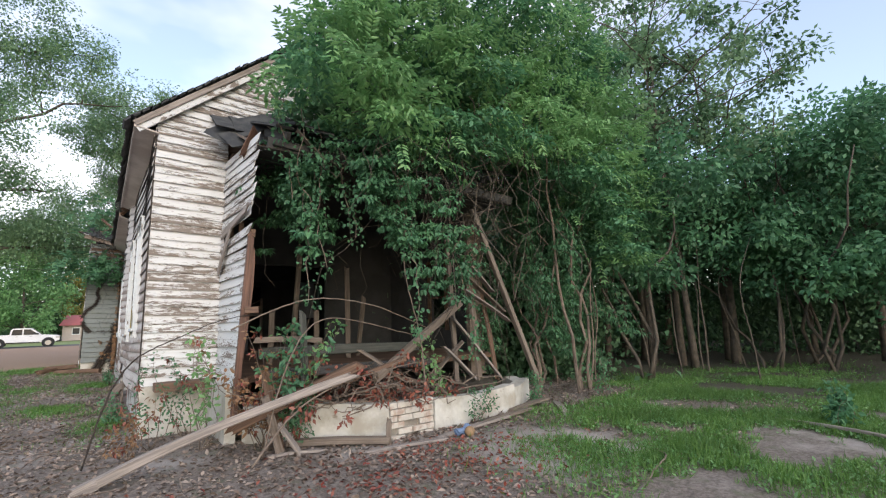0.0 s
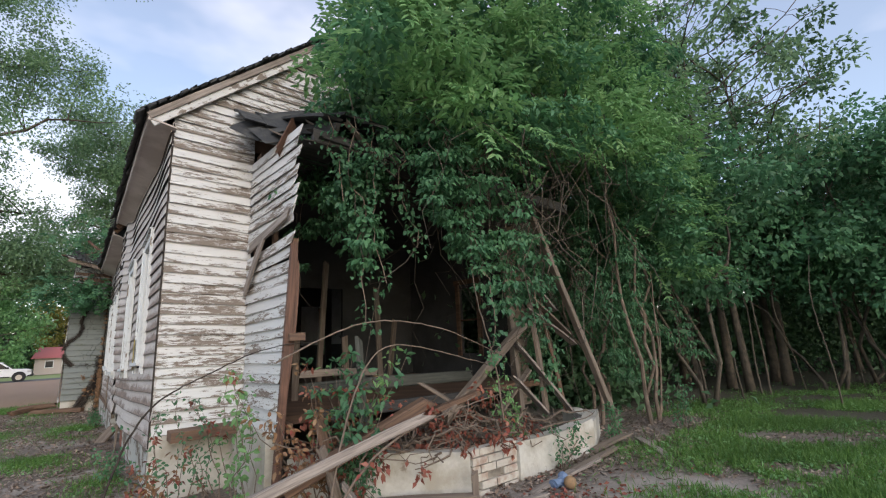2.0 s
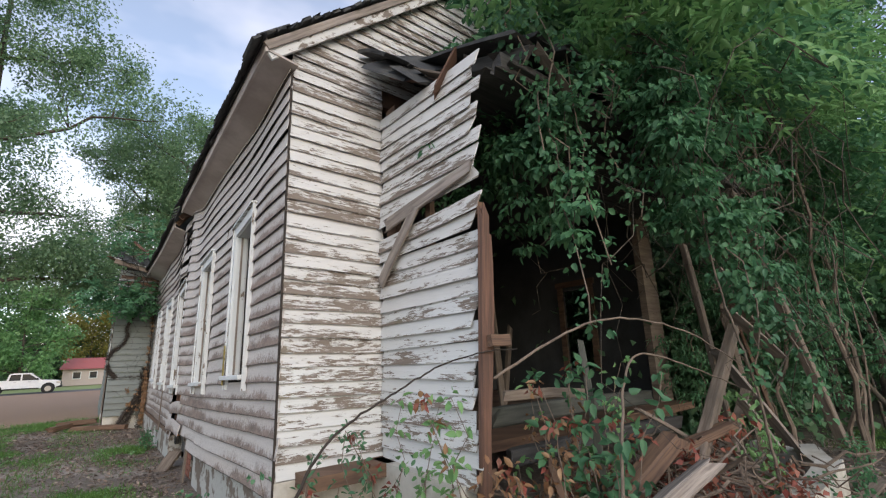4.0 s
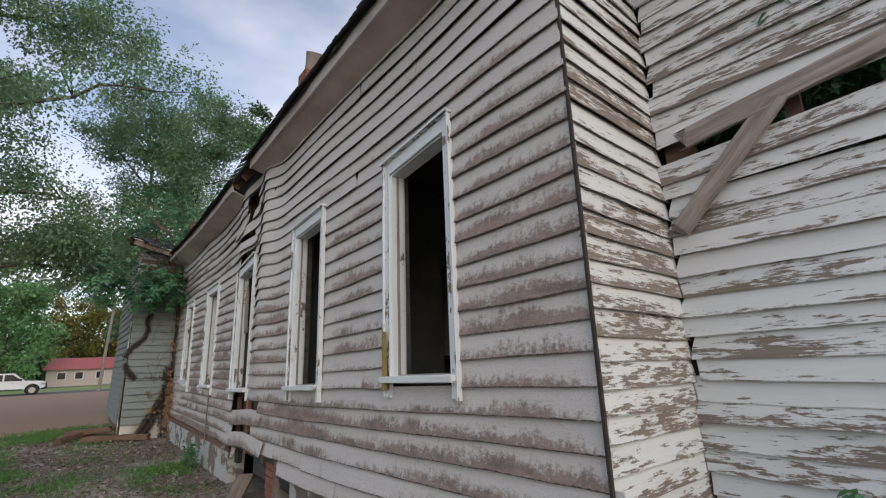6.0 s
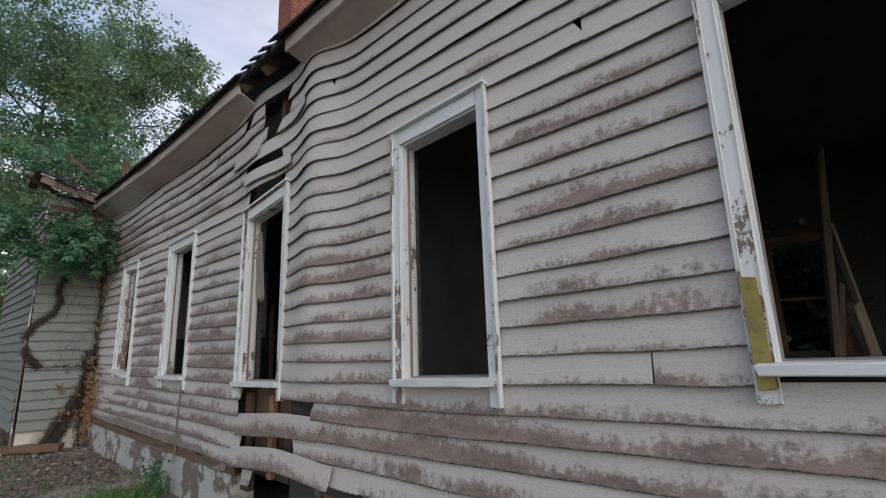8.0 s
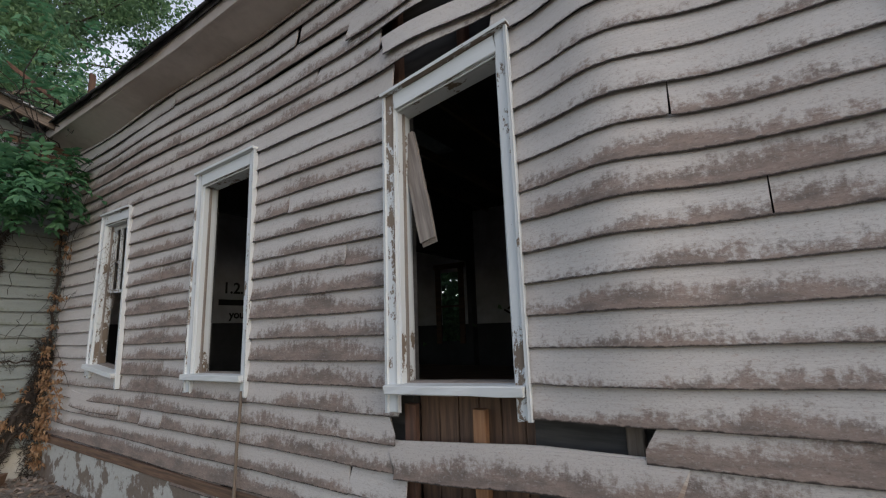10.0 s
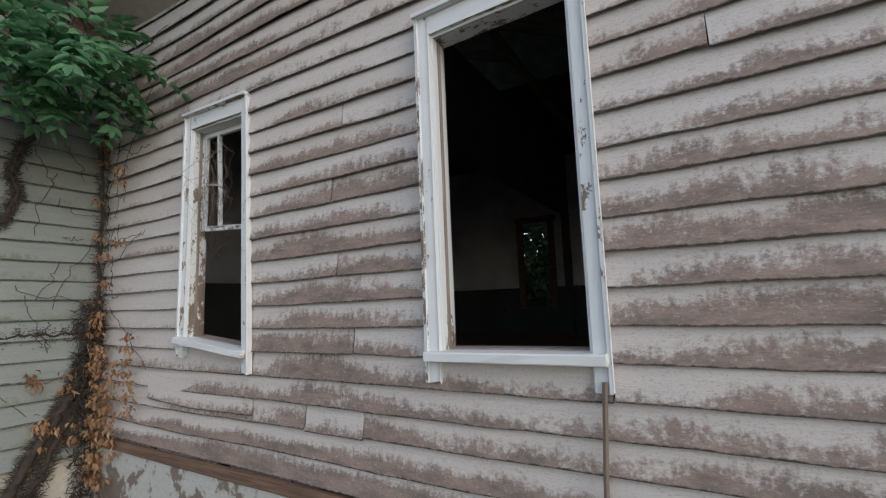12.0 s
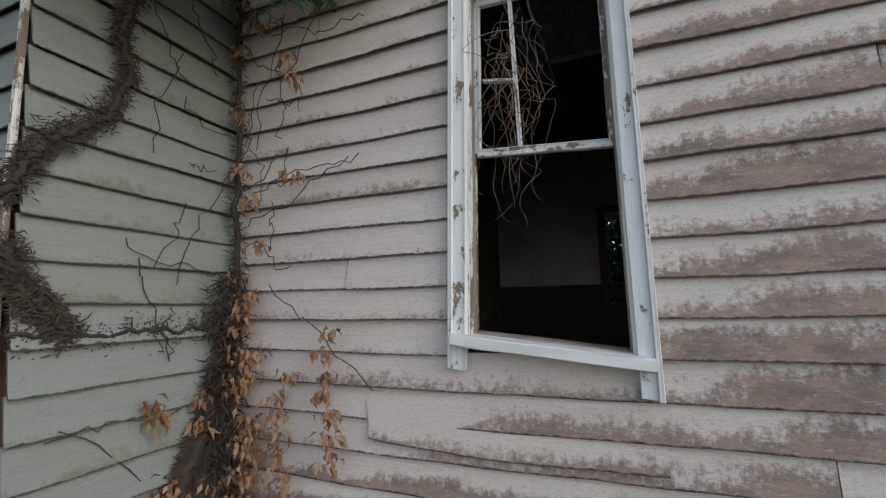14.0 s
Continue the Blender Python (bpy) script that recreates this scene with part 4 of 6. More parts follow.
# bay roof, broken
bayroof = empty("bay_roof", "broken dark shingle roof of the bay with torn edges", "roof", kind="structure")
for k in range(20):
    x = 1.25 + k * 0.25
    plank("roof_board", (x, 5.55 + rng.uniform(-0.1, 0.2) if x > 1.6 else 6.75, 4.05 + rng.normal() * 0.03 if x > 1.6 else 4.35), (x, 7.25, 4.72 + rng.normal() * 0.02), 0.26, 0.035, SHINGLE, bayroof, rng, segs=5, rag=0.15, warp=0.03)
for k in range(6):
    plank("rafter", (1.8 + k * 0.7, 5.6, 3.93), (1.8 + k * 0.7, 7.2, 4.58), 0.05, 0.12, DARK_WOOD, bayroof, rng, segs=3, rag=0.1)
plank("roof_sheet", (1.18, 6.80, 4.22), (2.2, 6.95, 4.80), 0.5, 0.03, SHINGLE, bayroof, rng, segs=7, rag=0.2, warp=0.04, up=(0, -0.7, 0.9))
plank("roof_sheet", (1.30, 6.60, 4.12), (2.3, 6.70, 4.62), 0.4, 0.03, SHINGLE, bayroof, rng, segs=7, rag=0.25, warp=-0.05, up=(0, -0.8, 0.8))
plank("torn_lath", (1.75, 6.3, 4.30), (1.95, 6.0, 4.05), 0.09, 0.02, PALE_WOOD, bayroof, rng, rag=0.1)
plank("header_beam", (1.55, 5.75, 3.84), (5.9, 5.6, 3.62), 0.12, 0.16, DARK_WOOD, bayroof, rng, segs=8, rag=0.1)
plank("torn_lath", (1.30, 6.9, 4.28), (1.75, 6.4, 4.05), 0.10, 0.02, RED_WOOD, bayroof, rng, rag=0.1)
plank("torn_lath", (1.45, 6.6, 4.2), (1.60, 6.2, 3.95), 0.14, 0.02, GREY_WOOD, bayroof, rng, rag=0.15)

for k in range(9):
    plank("ceiling_board", (1.62, 5.72 + k * 0.17, 3.80 + rng.normal() * 0.02), (5.8, 5.62 + k * 0.17, 3.62 + rng.normal() * 0.05), 0.16, 0.02, DARK_WOOD, bayroof, rng, segs=8, rag=0.3, warp=-0.03 * rng.random())
plank("torn_lath", (1.95, 5.62, 4.02), (2.25, 5.58, 3.72), 0.10, 0.02, GREY_WOOD, bayroof, rng, rag=0.15)
plank("torn_lath", (1.52, 6.2, 4.15), (1.42, 6.35, 3.85), 0.12, 0.02, RED_WOOD, bayroof, rng, rag=0.15)

# chimney
chim = boxes("chimney", [(2.26, 2.74, 15.65, 16.13, 5.2, 8.70)], MORTAR)
tagged(chim, "red brick chimney with a leaning clay flue pot", "chimney")
for c in range(24):
    for j in range(4):
        z = 6.85 + c * 0.077
        a = -0.245 + j * 0.123 * 1.0
        boxes("brick", [(2.245, 2.30, 15.89 + a + 0.004, 15.89 + a + 0.119, z, z + 0.066)], BRICK, chim)
        boxes("brick", [(2.5 + a + 0.004, 2.5 + a + 0.119, 15.635, 15.69, z, z + 0.066)], BRICK, chim)
v, f = tube_data([(2.5, 15.88, 8.65), (2.49, 15.8, 8.95), (2.46, 15.66, 9.2)], [0.2, 0.19, 0.21], 14)
mesh_of("flue_pot", v, f[:-2], PALE_WOOD, chim, label="pale clay flue pot", smooth=True)


# ---- ground ----
def ground_z(x, y):
    z = 0.09 * math.exp(-((y - 4) / 5) ** 2) - 0.56 * min(1, max(0, (y - 20) / 40))
    near = 1 if -8 < x < 14 and -2 < y < 24 else 0.5
    return z + near * (0.03 * noise.noise((x * 0.6, y * 0.6, 0)) + 0.015 * noise.noise((x * 2.1, y * 2.1, 3)))


def ground_mat():
    m, n, l, b = nodes_of("leaf_strewn_soil")
    geo = n.new("ShaderNodeNewGeometry")
    p = geo.outputs["Position"]
    a = noise_node(n, l, p, 0.5, 5.0, 0.6)
    f = noise_node(n, l, p, 26.0, 4.0, 0.7)
    g = noise_node(n, l, p, 5.0, 5.0, 0.7)
    col = mixed(n, l, ramp(n, l, f, 0.35, 0.65), (0.115, 0.093, 0.077), (0.24, 0.20, 0.17))
    col = mixed(n, l, ramp(n, l, a, 0.50, 0.62), col, (0.36, 0.32, 0.285))
    col = mixed(n, l, maths(n, l, "MULTIPLY", ramp(n, l, g, 0.5, 0.7), 0.6), col, (0.09, 0.11, 0.05))
    away = n.new("ShaderNodeVectorMath")
    away.operation = "DISTANCE"
    l.new(p, away.inputs[0])
    away.inputs[1].default_value = (4.0, 3.4, 0.1)
    bare = ramp(n, l, maths(n, l, "ADD", away.outputs["Value"], maths(n, l, "MULTIPLY", g, 0.9)), 1.55, 1.0)
    col = mixed(n, l, maths(n, l, "MULTIPLY", bare, 0.85), col, (0.36, 0.32, 0.285))
    sep = n.new("ShaderNodeSeparateXYZ")
    l.new(p, sep.inputs[0])
    yard = ramp(n, l, maths(n, l, "ADD", sep.outputs["Y"], maths(n, l, "MULTIPLY", g, 3.0)), 20.5, 25.0)
    col = mixed(n, l, yard, col, mixed(n, l, f, (0.36, 0.24, 0.16), (0.26, 0.17, 0.115)))
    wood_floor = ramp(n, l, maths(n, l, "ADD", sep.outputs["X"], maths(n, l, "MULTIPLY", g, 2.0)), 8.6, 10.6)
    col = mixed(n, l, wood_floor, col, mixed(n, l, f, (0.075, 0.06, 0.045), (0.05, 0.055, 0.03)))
    lawn = ramp(n, l, sep.outputs["Y"], 66.0, 67.0)
    col = mixed(n, l, lawn, col, mixed(n, l, f, (0.20, 0.27, 0.10), (0.28, 0.33, 0.14)))
    l.new(col, b.inputs["Base Color"])
    b.inputs["Roughness"].default_value = 0.95
    bumped(n, l, b, maths(n, l, "ADD", f, g), 0.7, 0.03)
    return m


gx = np.concatenate([[-900, -300, -120, -60, -30], np.linspace(-16, 18, 120), [30, 60, 120, 300, 900]])
gy = np.concatenate([[-900, -200, -60, -20], np.linspace(-6, 30, 120), np.linspace(32, 72, 17), [90, 150, 400, 1500]])
v = [(x, y, ground_z(x, y)) for y in gy for x in gx]
nx = len(gx)
f = [(j * nx + i, j * nx + i + 1, (j + 1) * nx + i + 1, (j + 1) * nx + i) for j in range(len(gy) - 1) for i in range(nx - 1)]
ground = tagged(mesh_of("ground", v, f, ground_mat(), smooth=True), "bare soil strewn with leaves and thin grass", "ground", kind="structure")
road = boxes("road", [(-200, 200, 61.4, 66.2, -0.72, -0.545)], blotchy("asphalt", (0.14, 0.135, 0.13), (0.10, 0.10, 0.10), 2.0))
tagged(road, "narrow grey asphalt road beyond the yard", "road", kind="structure")

# ---- trees on the open side ----
tree("tree", "tall leafy tree at the edge of the yard", (-4.6, 24.0, 0), 19.0, 5.4, 4.0, 1, 0.125, LEAF_TREE, 430, 190, 1.0, 0.28, "yard trees")
tree("tree", "tall leafy tree with an airy light crown", (0.6, 31.0, -0.1), 15.0, 3.6, 4.5, 2, 0.125, LEAF_TREE, 260, 170, 0.85, 0.2, "yard trees")
tree("tree", "broad leafy tree beyond the yard", (-10.5, 31.0, -0.1), 18.0, 5.5, 3.0, 3, 0.17, LEAF_TREE, 300, 120, 0.95, 0.28, "yard trees")
tree("tree", "leafy tree rising behind the wing", (1.6, 26.0, 0), 12.0, 2.7, 5.0, 4, 0.125, LEAF_TREE, 200, 150, 0.75, 0.18, "yard trees")
tree("pine_tree", "slender pine with tufted needles behind the house", (6.3, 31.5, 0), 15.5, 2.6, 8.0, 6, 0.26, LEAF_DARK, 75, 70, 0.45, 0.2)
for k, (x, y, hh, rr, m) in enumerate(((-17, 77, 14, 7, LEAF_TREE), (-8.0, 79, 11, 5.5, LEAF_LIGHT), (-1.5, 100, 12, 6, LEAF_YELLOW), (5, 104, 13, 6, LEAF_YELLOW), (9, 90, 15, 7, LEAF_DARK), (-20, 70, 15, 7, LEAF_DARK), (-9, 106, 15, 7, LEAF_DARK))):
    tree("tree", "round leafy tree across the road" if m != LEAF_YELLOW else "yellowing tree lit by the evening across the road", (x, y, -0.6), hh, rr, 1.2, 20 + k, 0.42, m, 110, 80, 1.5, 0.25, "trees across the road")

# far woods
def woods(name, label, pts, seed, mat, height, count, size, thick=3.0, foot=0.0):
    r = np.random.default_rng(seed)
    pts = np.array(pts, float)
    i = r.integers(0, len(pts) - 1, count)
    t = r.random((count, 1))
    c = pts[i] * (1 - t) + pts[i + 1] * t
    hz = height * (0.72 + 0.28 * np.sin(c[:, 0] * 0.31 + c[:, 1] * 0.27)) * r.random(count) ** 0.8 * (1 - foot / height) + foot
    P = np.column_stack([c[:, 0] + r.normal(size=count) * thick, c[:, 1] + r.normal(size=count) * thick, hz - 0.6])
    D = r.normal(size=(count, 3)) + np.array((0, 0, -0.4))
    N = r.normal(size=(count, 3)) + np.array((0, 0, 0.8))
    ob = leaves(name, P, D, N, size * r.uniform(0.6, 1.3, count), size * 0.6, mat, None)
    return tagged(ob, label, "woods", kind="stuff")


woods("far_woods", "distant line of leafy woods across the road", [(-60, 100), (-20, 112), (10, 115), (40, 100)], 3, LEAF_DARK, 13, 26000, 0.9, 4)

# ---- the wood beside the house ----
spots = []
rw = np.random.default_rng(77)
FOREST = [(11.0, 8.4), (12.3, 7.8), (12.9, 7.1), (12.1, 5.8), (11.8, 5.3), (12.4, 6.5), (14.4, 5.2), (15.5, 7.5), (15.0, 9.0), (13.5, 8.2), (18.5, 9.5), (11.5, 9.5), (17.5, 4.0), (16.2, 2.2), (9.2, 8.2), (13.4, 4.95)]
for k, (x, y) in enumerate(FOREST):
    hh = rw.uniform(9, 12.5) if y > 0.36 * x else 6.0
    tree("forest_tree", "slim grey-barked forest tree in the dark wood", (x, y, 0), hh, 2.7, 3.3, 100 + k, 0.15, LEAF_DARK if k % 5 == 0 else LEAF_TREE, 46, 75, 0.55, rw.uniform(0.08, 0.14), "forest trees", (rw.normal() * 0.6, rw.normal() * 0.6), 12)
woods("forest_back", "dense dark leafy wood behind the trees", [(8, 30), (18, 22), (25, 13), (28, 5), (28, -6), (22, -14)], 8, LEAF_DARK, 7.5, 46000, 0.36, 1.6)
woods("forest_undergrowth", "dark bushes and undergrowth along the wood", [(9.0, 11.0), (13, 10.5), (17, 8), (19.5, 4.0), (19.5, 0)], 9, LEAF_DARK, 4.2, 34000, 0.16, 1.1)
# Extra leaf layer added overhead to shade the wood below it
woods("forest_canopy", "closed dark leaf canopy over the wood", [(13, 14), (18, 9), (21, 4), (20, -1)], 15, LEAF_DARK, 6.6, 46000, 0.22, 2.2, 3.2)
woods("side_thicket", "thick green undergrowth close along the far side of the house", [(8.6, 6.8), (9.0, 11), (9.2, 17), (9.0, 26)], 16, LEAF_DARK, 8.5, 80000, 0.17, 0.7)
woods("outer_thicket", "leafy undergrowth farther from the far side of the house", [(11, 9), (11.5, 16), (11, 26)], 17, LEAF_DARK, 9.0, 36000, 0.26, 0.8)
rb = np.random.default_rng(14)
for k, (x, y, z0, z1) in enumerate(((9.6, 5.1, 2.3, 5.4), (12.6, 3.9, 2.4, 5.2), (13.2, 2.8, 1.9, 5.6), (13.4, 1.7, 1.6, 6.2), (14.4, 3.4, 2.6, 6.4), (13.0, 0.6, 1.3, 6.0), (15.0, 1.2, 2.0, 7.0))):
    bush = empty("forest_bush", "large leafy bush leaning out from the edge of the wood", "bush", "forest bushes", at=(x, y, 0))
    for s in range(3):
        e = np.array((rb.normal() * 0.9, rb.normal() * 0.9, rb.uniform(z0, z1)))
        pts = crooked((rb.normal() * 0.15, rb.normal() * 0.15, -0.1), e, rb, 8, 0.5)
        v, f = tube_data(pts, np.linspace(0.045, 0.012, 8), 6)
        mesh_of("trunk", v, f, BARK, bush, smooth=True)
    cen = np.column_stack([rb.normal(size=46) * 0.8, rb.normal(size=46) * 0.8, rb.uniform(z0, z1, 46)])
    P, D, N = tuft_arrays(cen, rb.uniform(0.3, 0.6, 46), 95, rb, 0.4)
    leaves("crown", P, D, N, 0.15 * rb.uniform(0.6, 1.3, len(P)), 0.085, LEAF_VINE, bush)

# ---- vines over the bay ----
rv = np.random.default_rng(12)
vine = empty("overgrown_vine", "huge tangle of green vines and young trees over the collapsed bay", "vine", at=(4.0, 5.4, 0))
off = np.array(vine.location)


def dome_arrays(centres, radii, rng, density=1000.0, droop=0.45):
    """Leaves over the upper side of domed clumps, so that each is bright above and open below."""
    C, R = np.array(centres, float), np.array(radii, float)
    counts = (density * R * R + 36).astype(int)
    C, R = np.repeat(C, counts, axis=0), np.repeat(R, counts)[:, None]
    g = rng.normal(size=C.shape)
    g[:, 2] = np.abs(g[:, 2]) * 1.1 - 0.25
    r = unit(g)
    P = C + r * R * (0.6 + 0.5 * rng.random((len(C), 1))) * np.array((1, 1, 0.5))
    D = r * np.array((1, 1, 0.2)) + np.array((0, 0, -droop)) + 0.5 * rng.normal(size=C.shape)
    N = r + np.array((0, 0, 0.8)) + 0.35 * rng.normal(size=C.shape)
    return P, D, N


cen, spr = [], []
for _ in range(6000):
    x, y, z = rv.uniform(1.5, 8.4), rv.uniform(4.3, 7.2), rv.uniform(2.4, 7.8)
    lowest = np.interp(x, (1.5, 2.3, 3.0, 4.0, 5.0, 6.0, 7.0, 8.4), (4.35, 4.15, 3.95, 3.9, 4.3, 4.4, 3.3, 2.5)) + 0.35 * (y - 5.2)
    highest = np.interp(x, (1.5, 1.8, 2.4, 3.2, 4.5, 6.4, 8.4), (4.7, 5.2, 6.0, 7.2, 7.4, 7.3, 6.2))
    if z < lowest or z > highest or (x < 2.1 and y > 6.4):
        continue
    r = rv.uniform(0.24, 0.62)
    if all((x - c[0]) ** 2 + (y - c[1]) ** 2 + 1.6 * (z - c[2]) ** 2 > (0.56 * (r + q) + 0.12) ** 2 for c, q in zip(cen, spr)):
        cen.append((x, y, z))
        spr.append(r)
cen, spr = np.array(cen), np.array(spr)
bright = (np.sin(cen[:, 0] * 2.3 + 1.0) + np.sin(cen[:, 2] * 1.9 + cen[:, 1]) > -0.05) & (cen[:, 1] < 6.2)
P, D, N = dome_arrays(cen[~bright], spr[~bright], rv)
leaves("foliage", P - off, D, N, 0.098 * rv.uniform(0.6, 1.4, len(P)), 0.058 * rv.uniform(0.7, 1.3, len(P)), LEAF_VINE, vine, round_leaf=True)
P, D, N = dome_arrays(cen[bright], spr[bright], rv, 800.0)
leaves("young_foliage", P - off, D, N, 0.105 * rv.uniform(0.6, 1.4, len(P)), 0.052 * rv.uniform(0.7, 1.3, len(P)), LEAF_LIGHT, vine, "bright young leaves", round_leaf=True)
# Filler leaves in darker green: the shade inside the mass is in their colour
P = np.column_stack([rv.uniform(2.0, 8.0, 9000), rv.uniform(5.7, 7.2, 9000), rv.uniform(4.5, 6.6, 9000)])
P = P[(P[:, 2] < 4.2 + 1.2 * (P[:, 0] - 1.6))]
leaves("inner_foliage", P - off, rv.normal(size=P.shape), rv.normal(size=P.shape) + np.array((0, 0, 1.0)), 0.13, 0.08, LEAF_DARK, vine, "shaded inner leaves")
stems = []
for c, s, br in zip(cen, spr, bright):
    for _ in range(5 if br else 2):
        q = unit(rv.normal(size=(1, 3)))[0]
        q[1] = -abs(q[1])
        stems.append((np.array(c) + q * s * 0.8, q + np.array((0, -0.3, 0.45 if br else 0.0))))
P, D, N = sprays(stems, rv, 6, 0.07)
leaves("young_sprays", P - off, D, N, 0.10, 0.04, LEAF_LIGHT, vine, "bright feather-shaped young leaves", round_leaf=True)
# thin leafy strands under the mass, in front of the dark room
wood, cen = [], []
for k in range(26):
    x = rv.uniform(2.35, 4.5)
    a = np.array((x, rv.uniform(4.9, 5.5), rv.uniform(3.7, 4.5)))
    b = np.array((x + rv.normal() * 0.25, rv.uniform(4.9, 5.4), np.interp(x, (2.35, 2.8, 3.4, 4.2, 4.9), (3.4, 2.7, 2.0, 1.7, 2.3)) + rv.uniform(0, 0.7)))
    pts = crooked(a, b, rv, 14, 0.35)
    wood.append(tube_data(pts - off, np.linspace(0.009, 0.003, 14), 4))
    cen += [p for p in pts if rv.random() < 0.42]
P, D, N = dome_arrays(cen, rv.uniform(0.10, 0.22, len(cen)), rv, 500.0, 0.9)
leaves("strand_leaves", P - off, D, N + np.array((0, -0.5, 0)), 0.07 * rv.uniform(0.6, 1.4, len(P)), 0.05 * rv.uniform(0.7, 1.2, len(P)), LEAF_VINE, vine, round_leaf=True)
# bare tangle of old stems at the far corner of the bay
for k in range(60):
    a = np.array((rv.uniform(3.2, 6.2), rv.uniform(4.6, 6.0), rv.uniform(3.6, 5.6)))
    b = np.array((a[0] + rv.normal() * 0.9, a[1] + rv.normal() * 0.35, rv.uniform(0.5, 3.6)))
    wood.append(tube_data(crooked(a - off, b - off, rv, 12, 0.65), np.linspace(0.009, 0.0025, 12) * rv.uniform(0.4, 1.7), 4))
v, f = joined(wood)
mesh_of("tangle", v, f, BARK, vine, label="bare brown vine stems")["kind"] = "stuff"
wood, cen = [], []
for k in range(13):
    a = np.array((rv.uniform(1.62, 2.5), rv.uniform(5.6, 6.9), rv.uniform(3.6, 4.2)))
    b = a + np.array((rv.normal() * 0.15, rv.normal() * 0.1, -rv.uniform(0.5, 2.0)))
    pts = crooked(a, b, rv, 10, 0.2)
    wood.append(tube_data(pts - off, np.linspace(0.007, 0.003, 10), 4))
    cen += [p for p in pts if rv.random() < 0.6]
v, f = joined(wood)
mesh_of("inner_strands", v, f, BARK, vine, label="thin dark stems hanging inside the bay")["kind"] = "stuff"
P, D, N = dome_arrays(cen, rv.uniform(0.10, 0.22, len(cen)), rv, 500.0, 0.9)
leaves("inner_strand_leaves", P - off, D, N, 0.075 * rv.uniform(0.6, 1.4, len(P)), 0.055, LEAF_VINE, vine, round_leaf=True)
# drooping thin-leaved shrub between the bay and the wood
shrub = empty("drooping_shrub", "dense grey-green shrub with thin drooping twigs beside the bay", "shrub", at=(7.0, 5.6, 0))
sh = np.array(shrub.location)
wood, cen = [], []
for k in range(100):
    a = np.array((rv.uniform(6.5, 8.6), rv.uniform(5.2, 7.0), rv.uniform(1.8, 5.2)))
    b = a + np.array((rv.normal() * 0.4, rv.normal() * 0.3 - 0.15, -rv.uniform(0.5, 1.5)))
    b[2] = max(b[2], 0.5)
    pts = crooked(a, b, rv, 9, 0.2)
    wood.append(tube_data(pts - sh, np.linspace(0.008, 0.003, 9), 4))
    cen += list(pts[2:])
for k in range(7):
    x, y = rv.uniform(6.2, 8.0), rv.uniform(5.0, 6.4)
    wood.append(tube_data(crooked((x, y, -0.1), (x + rv.normal() * 0.4, y, rv.uniform(3, 5)), rv, 10, 0.4) - sh, np.linspace(0.035, 0.012, 10), 6))
v, f = joined(wood)
mesh_of("trunk", v, f, TWIG, shrub, label="thin grey twigs")
P, D, N = dome_arrays(cen, rv.uniform(0.12, 0.26, len(cen)), rv, 300.0, 1.1)
leaves("crown", P - sh, D, N, 0.075 * rv.uniform(0.6, 1.4, len(P)), 0.028, LEAF_VINE, shrub)
# hanging leafy strand in the opening
strand = empty("hanging_vine", "leafy green creeper hanging down in the open bay", "vine", at=(1.9, 5.6, 0))
so = np.array(strand.location)
sp_, wood = [], []
for k, (x, y, z0, z1) in enumerate(((1.95, 5.6, 4.4, 1.75), (2.15, 5.5, 4.2, 2.2), (1.75, 5.7, 4.5, 3.1), (3.2, 5.0, 3.2, 1.3), (4.1, 5.0, 2.6, 1.0), (2.5, 5.4, 4.0, 2.6))):
    pts = crooked((x, y, z0), (x + 0.12, y - 0.1, z1), rv, 14, 0.2)
    wood.append(tube_data(pts - so, [0.006] * 14, 4))
    sp_.append(pts)
v, f = joined(wood)
mesh_of("tangle", v, f, TWIG, strand)["kind"] = "stuff"
pts = np.concatenate(sp_)
P, D, N = tuft_arrays(pts, [0.15] * len(pts), 12, rv, 0.9)
leaves("foliage", P - so, D, N + np.array((0, -0.8, 0)), 0.062 * rv.uniform(0.5, 1.3, len(P)), 0.052, LEAF_VINE, strand, round_leaf=True)

# ---- fallen timber before the bay ----
rd = np.random.default_rng(31)
def fallen(name, label, p0, p1, w, h, mat, **kw):
    return tagged(plank(name, p0, p1, w, h, mat, None, rd, **kw), label, "timber", "fallen timber")


fallen("fallen_beam", "long split grey beam leaning from the ground onto the foundation", (-0.05, 5.25, 0.10), (2.45, 5.0, 0.86), 0.11, 0.09, PALE_WOOD, warp=0.07, rag=0.3, segs=18, twist=0.4)
fallen("fallen_beam", "rotten brown beam lying beside the pale one", (1.2, 5.35, 0.42), (2.72, 5.35, 0.95), 0.14, 0.12, BROWN_WOOD, rag=0.2, segs=10)
fallen("leaning_rafter", "weathered rafter leaning against the bay corner", (5.82, 5.1, 0.5), (4.75, 5.35, 3.25), 0.10, 0.07, GREY_WOOD, rag=0.1, segs=10)
fallen("leaning_rafter", "mossy crossed rafter fallen inside the bay", (2.9, 5.3, 0.75), (4.55, 5.5, 1.75), 0.10, 0.10, GREY_WOOD, segs=8, rag=0.1)
fallen("fallen_board", "short brown board standing in the rubble", (1.72, 5.35, 0.1), (1.58, 5.55, 0.95), 0.12, 0.04, BROWN_WOOD, rag=0.1)

